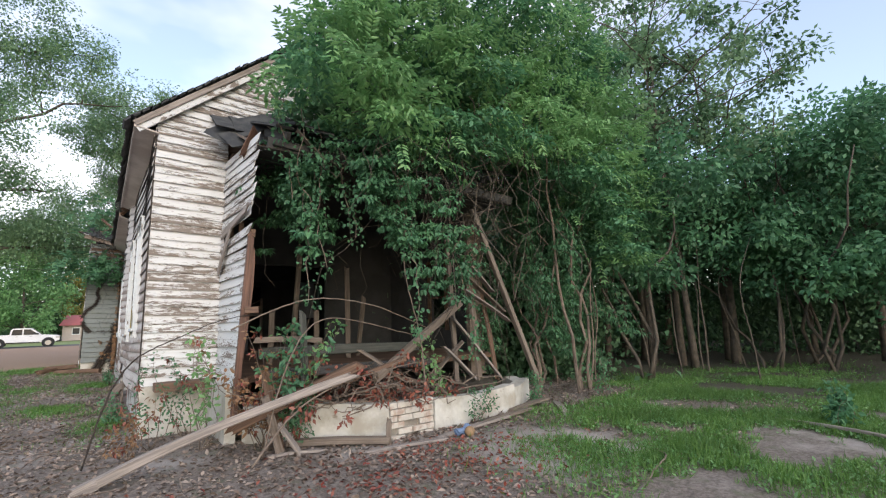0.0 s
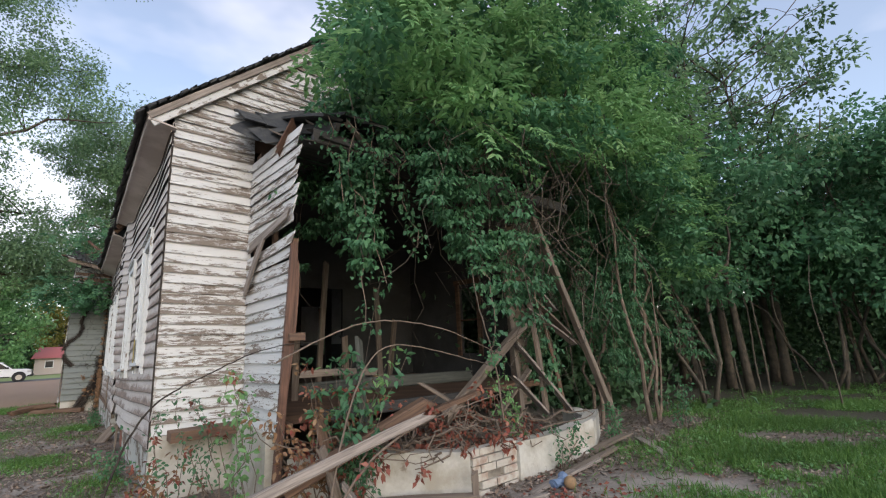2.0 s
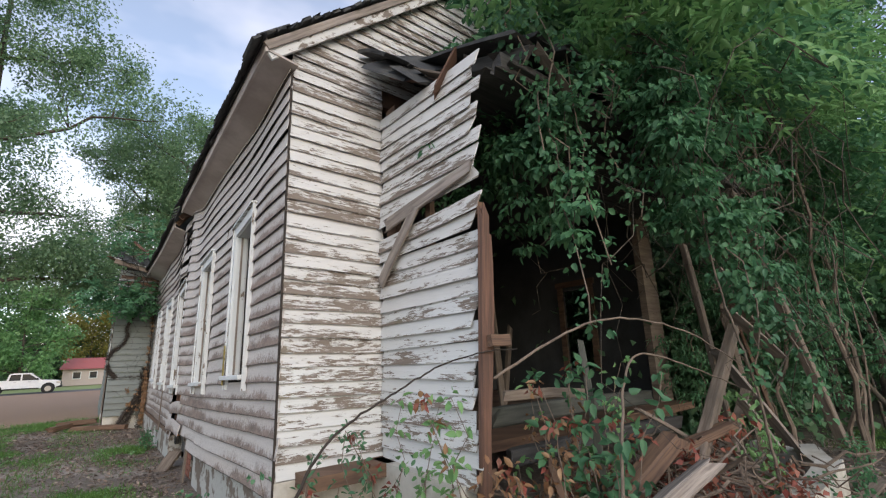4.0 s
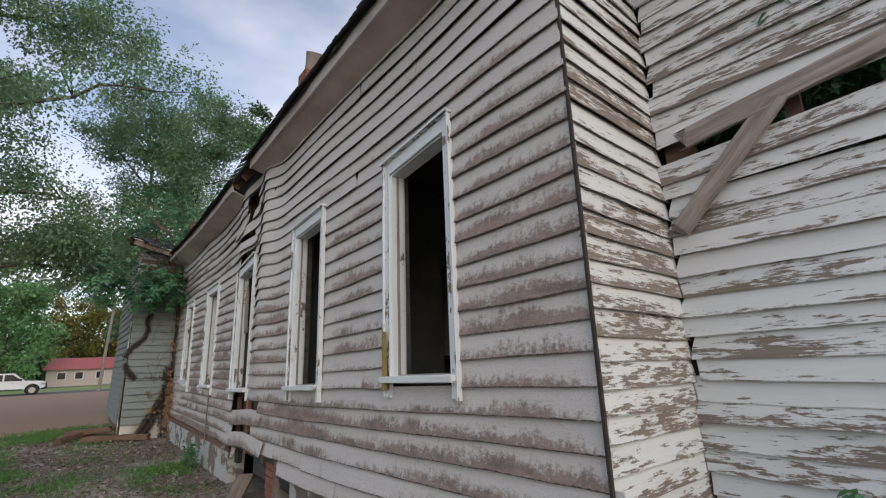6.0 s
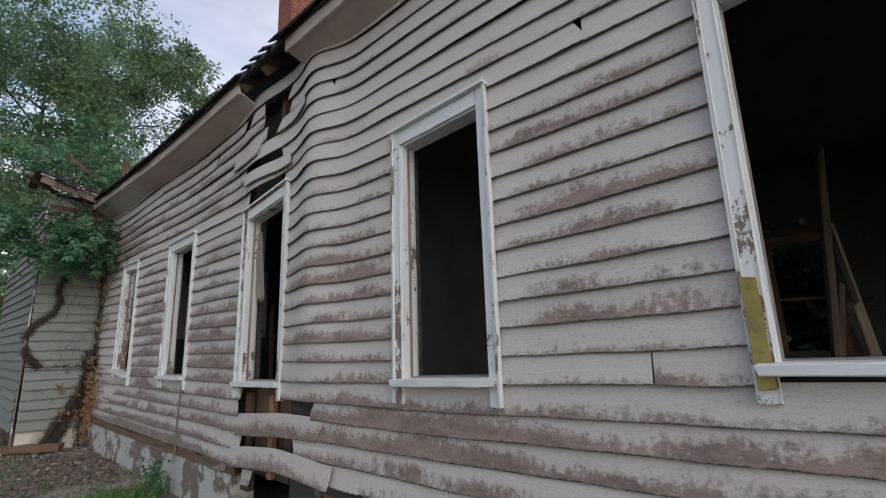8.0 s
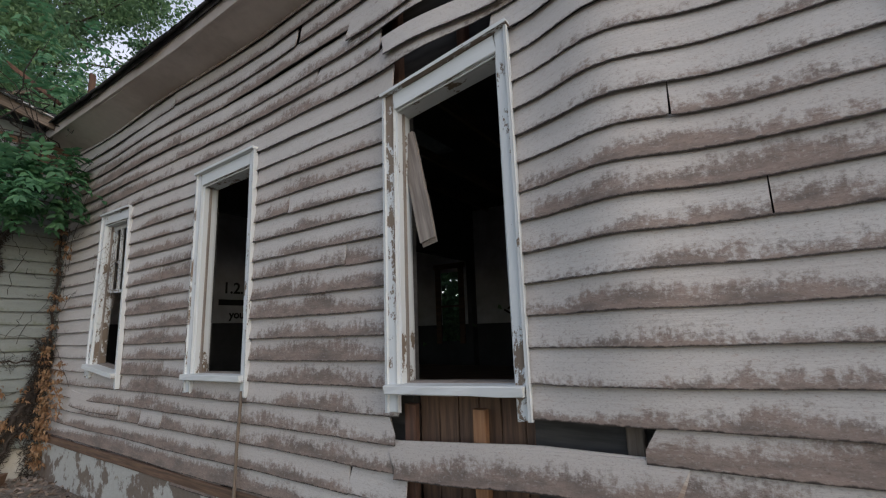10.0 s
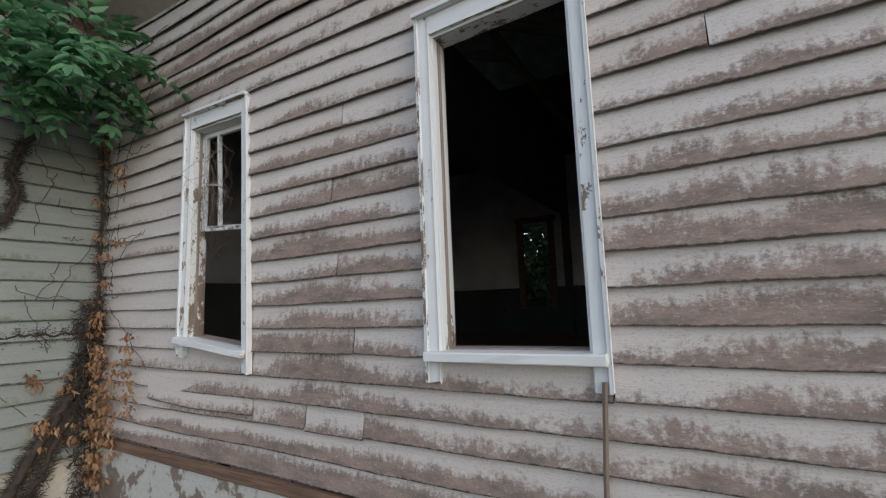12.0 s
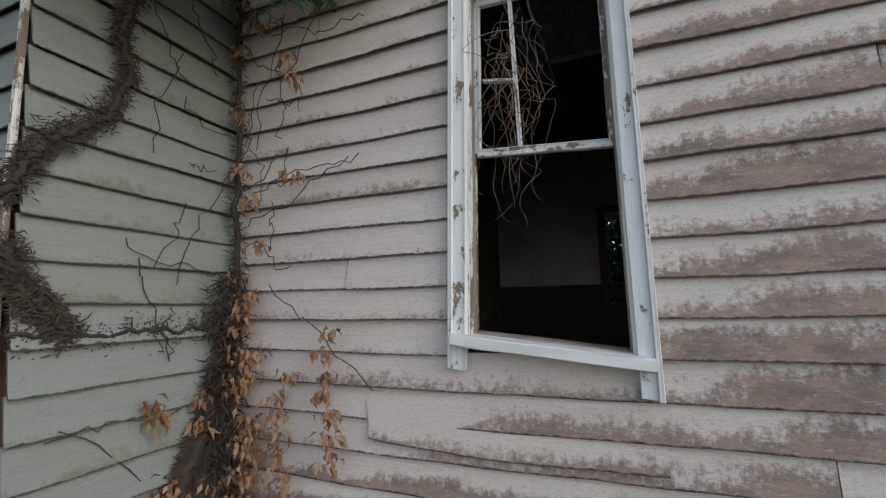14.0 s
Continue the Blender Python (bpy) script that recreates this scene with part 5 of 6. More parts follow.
# ---- debris, stems and weeds about the bay ----
for p0, p1, w, h, m, lab in (
    ((1.66, 5.12, 0.05), (1.55, 5.38, 0.66), 0.09, 0.035, GREY_WOOD, "grey board leaning on the foundation"),
    ((1.85, 5.0, 0.05), (1.66, 5.15, 0.38), 0.09, 0.03, PALE_WOOD, "short grey board leaning on the foundation"),
    ((1.86, 5.42, 0.13), (2.75, 4.72, 0.14), 0.12, 0.07, GREY_WOOD, "weathered sill timber lying before the foundation"),
    ((2.4, 4.55, 0.1), (3.3, 4.35, 0.12), 0.07, 0.03, PALE_WOOD, "pale stick of timber on the ground"),
    ((3.3, 4.5, 0.1), (4.6, 4.6, 0.14), 0.09, 0.03, PALE_WOOD, "pale board lying along the foundation"),
    ((3.9, 4.55, 0.12), (5.2, 4.72, 0.14), 0.08, 0.04, GREY_WOOD, "grey board lying along the foundation"),
    ((5.2, 4.0, 0.1), (5.85, 4.75, 0.14), 0.10, 0.03, PALE_WOOD, "pale board lying on the soil"),
    ((5.0, 4.9, 0.12), (5.75, 4.85, 0.2), 0.12, 0.03, GREY_WOOD, "short plank on the soil"),
    ((1.55, 5.15, 0.1), (2.05, 4.95, 0.11), 0.05, 0.03, PALE_WOOD, "pale strip of wood on the soil"),
    ((2.75, 4.7, 0.06), (2.77, 4.72, 0.36), 0.06, 0.03, GREY_WOOD, "short stake before the foundation"),
    ((5.3, 5.4, 0.5), (4.55, 5.7, 1.5), 0.14, 0.03, PALE_WOOD, "broken siding board in the rubble"),
    ((5.55, 5.45, 1.45), (4.75, 5.6, 1.95), 0.14, 0.025, PALE_WOOD, "loose pale siding board at the bay corner"),
    ((5.5, 5.5, 1.6), (4.8, 5.65, 2.2), 0.13, 0.025, GREY_WOOD, "loose grey siding board at the bay corner"),
    ((5.3, 5.55, 1.95), (4.75, 5.7, 2.55), 0.13, 0.025, PALE_WOOD, "loose pale siding board at the bay corner"),
    ((5.0, 5.6, 0.5), (4.95, 5.75, 2.4), 0.12, 0.05, GREY_WOOD, "upright grey stud in the bay"),
    ((4.6, 5.7, 0.5), (4.62, 5.9, 2.9), 0.08, 0.06, GREY_WOOD, "upright grey stud in the bay"),
    ((5.3, 5.5, 0.5), (5.2, 5.7, 1.9), 0.13, 0.03, BROWN_WOOD, "upright brown board in the bay"),
    ((3.9, 5.5, 0.6), (4.6, 5.5, 1.15), 0.09, 0.03, GREY_WOOD, "crossed board in the rubble"),
    ((4.1, 5.4, 1.1), (4.7, 5.35, 0.55), 0.10, 0.03, PALE_WOOD, "crossed board in the rubble"),
    ((2.6, 5.6, 0.7), (3.3, 5.2, 0.98), 0.12, 0.06, BROWN_WOOD, "brown board in the rubble"),
    ((3.3, 5.3, 0.72), (2.9, 5.7, 1.1), 0.10, 0.03, GREY_WOOD, "grey board in the rubble"),
    ((1.75, 6.25, 1.12), (4.3, 6.4, 1.05), 0.14, 0.14, MOSSY_WOOD, "fallen floor beam across the bay"),
    ((1.8, 6.1, 0.85), (4.4, 6.15, 0.8), 0.10, 0.12, DARK_WOOD, "fallen floor joist across the bay"),
    ((1.55, 5.88, 1.31), (2.35, 5.84, 1.27), 0.04, 0.07, GREY_WOOD, "pale rail nailed across behind the post"),
    ((2.05, 5.52, 0.45), (2.02, 5.56, 1.62), 0.09, 0.05, MOSSY_WOOD, "damp grey stud standing inside the bay"),
):
    fallen("fallen_board", lab, p0, p1, w, h, m, rag=0.12, warp=0.01, segs=7)
for x in (2.5, 3.0, 3.35, 4.0, 4.4):
    fallen("wall_stud", "bare grey wall stud standing in the dark room", (x, 8.6 + 0.2 * math.sin(x * 9), 0.76), (x + 0.05, 8.6, 2.4 + 0.7 * math.sin(x * 7)), 0.10, 0.05, GREY_WOOD, rag=0.1)
log = fallen("fallen_branch", "bare pale branch lying on the grass", (7.09, 2.2, 0.10), (6.70, 0.9, 0.13), 0.035, 0.035, PALE_WOOD, warp=0.03, segs=14)
for p0, p1 in (((-1.45, 19.3, 0.1), (-0.55, 20.2, 0.16)), ((-1.3, 19.8, 0.16), (-0.5, 19.6, 0.2)), ((-1.0, 19.2, 0.08), (0.1, 18.3, 0.1))):
    fallen("fallen_log", "dark rotten log lying by the wing", p0, p1, 0.14, 0.12, BROWN_WOOD, warp=0.01, rag=0.15, segs=8)
fallen("leaning_slab", "pale broken slab leaning on the brick pier", (0.28, 12.15, 0.02), (0.50, 12.4, 0.25), 0.2, 0.05, GREY_WOOD, rag=0.05)
fallen("hanging_plank", "grey plank hanging under the side wall", (0.44, 11.2, 0.0), (0.46, 11.22, 0.62), 0.10, 0.03, GREY_WOOD, rag=0.05, up=(1, 0, 0))
v, f = tube_data([(3.66, 4.32, 0.09 + 0.062 * (1 - math.cos(a))) for a in np.linspace(0.15, 2.99, 9)], [0.062 * math.sin(a) for a in np.linspace(0.15, 2.99, 9)], 16)
tagged(mesh_of("old_ball", v, f, blotchy("faded_ball_rubber", (0.33, 0.21, 0.11), (0.2, 0.14, 0.09), 14.0), smooth=True), "small weathered orange ball lying in the rubble", "ball")

v, f = tube_data(crooked((3.55, 4.42, 0.13), (3.80, 4.5, 0.15), rd, 9, 0.06), [0.01, 0.05, 0.035, 0.06, 0.03, 0.055, 0.04, 0.05, 0.01], 9)
tagged(mesh_of("blue_scrap", v, f, plain("blue_plastic", (0.16, 0.23, 0.36), 0.4)), "crumpled scrap of blue plastic in the rubble", "scrap")

# brush heap on the foundation
heap = empty("brush_heap", "heap of dry twigs with red-brown dead leaves on the foundation", "brush", at=(2.9, 5.2, 0.5))
ho = np.array(heap.location)
wood, tips = [], []
for k in range(150):
    a = np.array((rd.uniform(1.9, 4.0), rd.uniform(4.85, 5.9), rd.uniform(0.45, 0.75)))
    b = a + unit(rd.normal(size=(1, 3)))[0] * np.array((0.7, 0.5, 0.28)) * rd.uniform(0.5, 1.3)
    b[2] = max(0.4, b[2])
    pts = crooked(a, b, rd, 6, 0.12)
    wood.append(tube_data(pts - ho, np.linspace(0.009, 0.003, 6) * rd.uniform(0.6, 1.8), 4))
    tips.append(pts[-1])
v, f = joined(wood)
mesh_of("twig_mass", v, f, TWIG, heap)["kind"] = "stuff"
cen = np.array(tips)[::3] + np.array((0, -0.05, 0))
P, D, N = tuft_arrays(cen, [0.14] * len(cen), 14, rd, 0.8)
leaves("dead_leaves", P - ho, D, N, 0.075, 0.04, LEAF_RED, heap, "dead red-brown leaves")["kind"] = "stuff"


def long_stem(label, pts, r, mat=TWIG):
    """A long bare arching stem through the given places."""
    pts = np.array(pts, float)
    t = np.linspace(0, len(pts) - 1, 8 * len(pts))
    q = np.column_stack([np.interp(t, np.arange(len(pts)), pts[:, i]) for i in range(3)])
    for _ in range(24):
        q[1:-1] = (q[:-2] + q[1:-1] * 2 + q[2:]) / 4
    q[1:-1] += rd.normal(size=(len(q) - 2, 3)) * 0.003
    v, f = tube_data(q, np.linspace(r, r * 0.4, len(q)), 6)
    return tagged(mesh_of("bare_stem", v, f, mat, smooth=True), label, "stem", "bare stems")


long_stem("thin bare stem arching before the peeling wall", [(-0.05, 6.0, 0.1), (0.12, 6.0, 0.9), (0.35, 6.0, 1.22), (0.71, 6.0, 1.36), (1.01, 5.98, 1.52), (1.35, 5.85, 1.62), (1.62, 5.8, 1.62)], 0.010, VINE_BARK)
long_stem("pale bare stem arching across the open bay", [(1.45, 5.1, 0.1), (1.6, 5.1, 0.85), (1.9, 5.2, 1.45), (2.3, 5.3, 1.62), (3.6, 5.2, 1.25)], 0.012)
long_stem("pale bare stem crossing the open bay", [(1.2, 5.6, 1.45), (2.0, 5.4, 1.85), (2.8, 5.2, 1.75), (3.7, 5.1, 1.35)], 0.010)
long_stem("pale bare stem lying over the brush", [(1.3, 4.9, 0.1), (1.75, 5.0, 0.6), (2.4, 5.0, 0.85), (3.6, 5.1, 0.95)], 0.014)
long_stem("pale bare stem reaching up into the vines", [(3.5, 5.0, 0.5), (3.45, 5.0, 1.3), (3.2, 5.1, 2.2), (3.3, 5.1, 3.3)], 0.012)
long_stem("thin bare stem on the grass", [(4.8, 2.65, 0.08), (4.5, 2.3, 0.16), (4.1, 2.25, 0.14), (3.6, 2.1, 0.1)], 0.012)
long_stem("bent grey stem at the edge of the wood", [(7.4, 5.2, 0), (7.5, 5.1, 0.9), (7.3, 5.0, 1.7), (7.6, 5.1, 2.6)], 0.02)
long_stem("bent grey stem at the edge of the wood", [(7.9, 5.4, 0), (7.6, 5.2, 0.7), (7.9, 5.2, 1.5), (7.7, 5.3, 2.8)], 0.016)
for k in range(7):
    x, y = 10 + rd.uniform(0, 4.5), rd.uniform(2.5, 5.5)
    long_stem("crooked dead sapling in the dark wood", [(x, y, 0), (x + rd.normal() * 0.3, y, 1.0), (x + rd.normal() * 0.7, y + 0.1, 2.0), (x + rd.normal() * 1.2, y + 0.2, 3.1)], rd.uniform(0.012, 0.03), BARK)


def weed(label, x, y, hgt, seed, mat=LEAF_VINE, dead=True, n=5, size=0.055):
    r = np.random.default_rng(seed)
    top = empty("weed", label, "weed", "weeds by the wall", at=(x, y, ground_z(x, y)))
    wood, tip = [], []
    for k in range(n):
        e = np.array((r.normal() * 0.22 * hgt, r.normal() * 0.16 * hgt, hgt * r.uniform(0.5, 1.05)))
        pts = crooked((r.normal() * 0.03, r.normal() * 0.03, -0.02), e, r, 8, 0.12)
        v, f = tube_data(pts, np.linspace(0.006, 0.002, 8), 4)
        mesh_of("stalk", v, f, TWIG, top)
        tip += list(pts[2:])
    tip = np.array(tip)
    P, D, N = tuft_arrays(tip, [0.07] * len(tip), 6, r, 0.3)
    leaves("foliage", P, D, N, size * r.uniform(0.5, 1.2, len(P)), size * 0.55, mat, top, round_leaf=True)
    if dead:
        P, D, N = tuft_arrays(tip[::5], [0.06] * len(tip[::5]), 7, r, 0.9)
        leaves("dead_foliage", P, D, N, 0.06, 0.03, LEAF_RED, top, "withered red-brown leaves")
    return top


weed("leafy weed with withered brown leaves before the corner wall", 0.55, 6.55, 1.2, 51)
weed("leafy weed with withered brown leaves before the corner wall", 0.95, 6.4, 1.3, 52, n=4)
weed("leafy weed before the peeling bay wall", 1.05, 6.05, 1.3, 53, LEAF_LIGHT, False, 6, 0.07)
weed("thin weed with dead red leaves by the beam", 0.35, 6.2, 0.7, 54, LEAF_BROWN)
weed("small green weed before the bay foundation", 4.2, 4.8, 0.55, 55, LEAF_VINE, False)
weed("small green weed before the bay foundation", 1.95, 5.35, 0.6, 56, LEAF_VINE, True)
weed("small green weed at the bay corner", 5.6, 4.95, 0.5, 57, LEAF_VINE, False)
weed("bushy weed with orange leaves inside the bay", 1.75, 5.55, 1.3, 58, LEAF_BROWN, True, 7)
weed("broad-leaved green weed with orange leaves inside the bay", 1.85, 5.42, 1.5, 71, LEAF_VINE, True, 9, 0.095)
weed("withered orange weed by the corner post", 1.62, 5.62, 1.2, 72, LEAF_BROWN, True, 8, 0.07)
weed("bushy green weed inside the bay", 2.0, 5.6, 1.35, 59, LEAF_LIGHT, False, 6, 0.07)
weed("bushy green weed inside the bay", 4.05, 5.15, 1.5, 60, LEAF_LIGHT, False, 6, 0.07)
weed("tall green weed at the edge of the wood", 7.0, 4.6, 0.9, 61, LEAF_VINE, False, 6)
weed("low broad-leaved weed on the grass", 7.3, 1.6, 0.5, 62, LEAF_VINE, False, 7, 0.09)
weed("low green weed by the wall foot", 0.2, 8.6, 0.4, 63, LEAF_VINE, False, 5)
weed("low green weed by the foundation", 0.25, 14.6, 0.4, 64, LEAF_VINE, False, 8)

# ---- wing: broken roof, climbing vine and its leaves ----
wr = np.random.default_rng(90)
wroof = empty("wing_roof", "collapsed dark roof of the wing with broken rafters", "roof", kind="structure")
plank("eave_board", (-0.60, 18.36, 4.42), (0.36, 18.36, 4.16), 0.04, 0.12, GREY_WOOD, wroof, wr, segs=5, rag=0.05)
plank("gutter_strip", (-0.62, 18.33, 4.50), (0.36, 18.33, 4.24), 0.05, 0.02, TRIM, wroof, wr, segs=5, rag=0.05)
for k in range(9):
    x = -0.62 + k * 0.12
    plank("roof_board", (x, 18.3, 4.50 - 0.27 * (x + 0.6)), (x + 0.1, 20.2, 4.9 + wr.normal() * 0.1), 0.14, 0.03, SHINGLE, wroof, wr, segs=4, rag=0.2, warp=0.06)
for k in range(9):
    a = (wr.uniform(-0.6, 0.9), wr.uniform(18.5, 19.6), 4.45 + wr.uniform(0, 0.2))
    b = (a[0] + wr.uniform(-0.7, 0.8), a[1] + wr.uniform(-0.3, 0.6), 4.6 + wr.uniform(0, 0.6))
    plank("broken_rafter", a, b, 0.09, 0.05, (BROWN_WOOD, GREY_WOOD, RED_WOOD)[k % 3], wroof, wr, rag=0.1, segs=4)
plank("roof_post", (0.57, 18.55, 4.2), (0.56, 18.55, 5.15), 0.07, 0.07, RED_WOOD, wroof, wr, up=(1, 0, 0), rag=0.05)
boxes("roof_deck", [(-0.3, 3.6, 18.9, 22.9, 4.3, 4.36)], SHINGLE, wroof)

climber = empty("climbing_vine", "hairy dark vine climbing the wing wall, with withered leaves", "vine", at=(0.3, 18.62, 0))
co = np.array(climber.location)


def hairy(name, pts, r0, r1, label, hair=0.06, per=46):
    pts = np.array(pts, float)
    t = np.linspace(0, len(pts) - 1, 9 * len(pts))
    q = np.column_stack([np.interp(t, np.arange(len(pts)), pts[:, i]) for i in range(3)])
    for _ in range(3):
        q[1:-1] = (q[:-2] + q[1:-1] * 2 + q[2:]) / 4
    q[1:-1] += wr.normal(size=(len(q) - 2, 3)) * (0.008, 0.003, 0.008)
    v, f = tube_data(q - co, np.linspace(r0, r1, len(q)), 7)
    ob = mesh_of(name, v, f, VINE_BARK, climber, label=label, smooth=True)
    c = np.repeat(q, per, axis=0) + wr.normal(size=(len(q) * per, 3)) * (0.02, 0.004, 0.03)
    d = wr.normal(size=c.shape) * (1.0, 0.12, 0.45) + np.array((0, 0.08, 0))
    h = leaves("root_hair", c - co, d, np.tile((0.0, -1.0, 0.2), (len(c), 1)), hair * wr.uniform(0.4, 1.3, len(c)), 0.006, VINE_BARK, climber, "dark hairy rootlets")
    h["kind"] = "stuff"
    return ob


hairy("vine_trunk", [(-0.2, 18.58, -0.05), (0.02, 18.6, 0.35), (0.2, 18.62, 0.65), (0.32, 18.63, 0.9), (0.42, 18.63, 1.12), (0.46, 18.6, 1.4)], 0.035, 0.02, "thick dark vine trunk", 0.07, 60)
hairy("vine_trunk", [(0.0, 18.6, 0.0), (0.18, 18.62, 0.4), (0.36, 18.63, 0.8), (0.46, 18.62, 1.3)], 0.022, 0.014, "dark vine trunk", 0.07, 50)
hairy("vine_stem", [(0.44, 18.6, 1.3), (0.455, 18.62, 2.2), (0.44, 18.63, 3.1), (0.45, 18.6, 4.0)], 0.016, 0.010, "thin corner vine", 0.05, 30)
hairy("vine_stem", [(-0.49, 18.64, 1.80), (-0.41, 18.65, 1.97), (-0.33, 18.65, 2.08), (-0.17, 18.65, 2.20), (-0.09, 18.65, 2.42), (-0.14, 18.65, 2.57), (-0.10, 18.65, 2.76), (-0.02, 18.64, 2.95), (-0.06, 18.6, 3.25)], 0.014, 0.012, "winding dark vine stem", 0.042, 34)
hairy("vine_stem", [(-0.46, 18.645, 1.64), (-0.42, 18.65, 1.50), (-0.33, 18.65, 1.43), (-0.26, 18.655, 1.33)], 0.013, 0.012, "broken dark vine stem", 0.045, 36)
# Crack between the wing boards, drawn as a thin dark stem
hairy("board_crack", [(-0.44, 18.66, 1.345), (-0.1, 18.66, 1.325), (0.22, 18.66, 1.32), (0.42, 18.65, 1.33)], 0.008, 0.008, "dark crack along a board edge, built as a thin stem", 0.018, 18)
wood = []
for k in range(40):
    z = wr.uniform(0.5, 3.9)
    if k % 2:
        a = np.array((0.44, wr.uniform(18.2, 18.66), z))
        b = a + np.array((0.0, -abs(wr.normal()) * 0.35, wr.normal() * 0.3))
        a[0] = b[0] = 0.438
    else:
        a = np.array((wr.uniform(0.1, 0.45), 18.655, z))
        b = a + np.array((-abs(wr.normal()) * 0.25, 0.0, wr.normal() * 0.3))
    pts = crooked(a, b, wr, 14, 0.07)
    pts[:, 0 if k % 2 else 1] = a[0 if k % 2 else 1]
    wood.append(tube_data(pts - co, [0.0028] * 14, 3))
v, f = joined(wood)
mesh_of("tendril", v, f, VINE_BARK, climber)["kind"] = "stuff"
cen = [(0.41, 18.6 - abs(wr.normal()) * 0.10, wr.uniform(0.15, 1.5)) for _ in range(46)] + [(0.41, 18.02 + wr.normal() * 0.02, z) for z in np.linspace(0.75, 1.3, 7)] + [(0.41, 18.28 + wr.normal() * 0.04, z) for z in np.linspace(0.4, 1.1, 9)] + [(wr.uniform(0.0, 0.4), 18.6, wr.uniform(0.3, 1.2)) for _ in range(12)] + [(0.42, 18.62 - abs(wr.normal()) * 0.2, wr.uniform(1.4, 3.6)) for _ in range(14)]
P, D, N = tuft_arrays(cen, [0.05] * len(cen), 17, wr, 2.2)
leaves("withered_leaves", P - co, D, N, 0.055 * wr.uniform(0.5, 1.3, len(P)), 0.022, LEAF_BROWN, climber, "withered orange-brown leaves", 0.7)["kind"] = "stuff"
leaves("root_tangle", np.column_stack([wr.uniform(0.3, 0.46, 1500), 18.62 - abs(wr.normal(size=1500)) * 0.05, wr.uniform(0, 1.6, 1500)]) - co, wr.normal(size=(1500, 3)) - np.array((0, 0, 0.6)), wr.normal(size=(1500, 3)), 0.09, 0.008, VINE_BARK, climber, "dark tangled rootlets")["kind"] = "stuff"

wl_ = empty("wing_foliage", "dense green leaves of the vine hanging over the wing eave", "vine", at=(-0.2, 18.3, 3.5))
wo = np.array(wl_.location)
stems = []
for k in range(330):
    c = np.array((wr.uniform(-1.25, 0.42), 18.45 - abs(wr.normal()) * 0.22, wr.uniform(3.0, 3.85)))
    if k % 3 == 0:
        c = np.array((wr.uniform(-1.1, 0.8), wr.uniform(18.4, 20.2), wr.uniform(4.6, 6.0)))
    elif k % 7 == 0:
        c = np.array((wr.uniform(-0.5, 0.3), wr.uniform(17.5, 18.2), wr.uniform(3.05, 3.5)))
    stems.append((c, (wr.normal(), wr.normal() * 0.6 - 0.7, wr.normal() * 0.5 - 0.25)))
P, D, N = sprays(stems, wr, 4, 0.075, 0.1)
leaves("foliage", P - wo, D, N, 0.115 * wr.uniform(0.7, 1.2, len(P)), 0.06, LEAF_VINE, wl_, round_leaf=True)
wood = []
for k in range(26):
    a = np.array((wr.uniform(-0.3, 0.3), 18.5, wr.uniform(3.2, 4.6)))
    b = np.array((wr.uniform(-1.1, 0.4), wr.uniform(17.7, 18.4), wr.uniform(3.1, 5.4)))
    wood.append(tube_data(crooked(a, b, wr, 7, 0.2) - wo, np.linspace(0.01, 0.003, 7), 4))
v, f = joined(wood)
mesh_of("branchlet", v, f, VINE_BARK, wl_)["kind"] = "stuff"

# dead vines in the broken sash
dead = empty("dead_vine", "pale dead vine tangled in the broken window sash", "vine", at=(0.5, 17.05, 2.0))
do = np.array(dead.location)
wood = []
for k in range(30):
    y = 17.14 + wr.normal() * 0.045
    z1 = wr.uniform(2.2, 2.72)
    pts = crooked((0.53, y, z1), (0.54, y + wr.normal() * 0.06, max(1.72, z1 - wr.uniform(0.15, 0.7))), wr, 22, 0.16)
    for _ in range(3):
        pts[1:-1] = (pts[:-2] + 2 * pts[1:-1] + pts[2:]) / 4
    wood.append(tube_data(pts - do, np.linspace(0.0018, 0.0008, 22), 3))
v, f = joined(wood)
mesh_of("strand", v, f, TWIG, dead)["kind"] = "stuff"

# thin cable on the side wall
v, f = tube_data([(0.435, 14.5, 1.15), (0.43, 14.52, 0.8), (0.435, 14.54, 0.35)], [0.012, 0.012, 0.012], 6)
tagged(mesh_of("hanging_strip", v, f, GREY_WOOD), "narrow grey strip hanging from the window sill", "strip")

# ---- across the yard ----
truck = empty("pickup_truck", "white four-door pickup truck parked by the road", "truck", at=(-6.1, 63.6, -0.545))
WHITE_CAR = plain("white_car_paint", (0.78, 0.79, 0.80), 0.25)
GLASS = plain("dark_car_glass", (0.03, 0.035, 0.04), 0.08)
RUBBER = plain("tyre_rubber", (0.02, 0.02, 0.02), 0.8)
STEEL = plain("alloy_rim", (0.45, 0.45, 0.46), 0.3, 0.8)


def extruded(name, outline, y0, y1, mat, parent, inset=0.0, bev=0.05):
    bm = bmesh.new()
    vs = [bm.verts.new((x, y0, z)) for x, z in outline]
    face = bm.faces.new(vs)
    ext = bmesh.ops.extrude_face_region(bm, geom=[face])
    bmesh.ops.translate(bm, verts=[g for g in ext["geom"] if isinstance(g, bmesh.types.BMVert)], vec=(0, y1 - y0, 0))
    bmesh.ops.recalc_face_normals(bm, faces=bm.faces)
    if bev:
        bmesh.ops.bevel(bm, geom=list(bm.edges), offset=bev, segments=2, affect="EDGES")
    return part(name, bm, mat, parent)


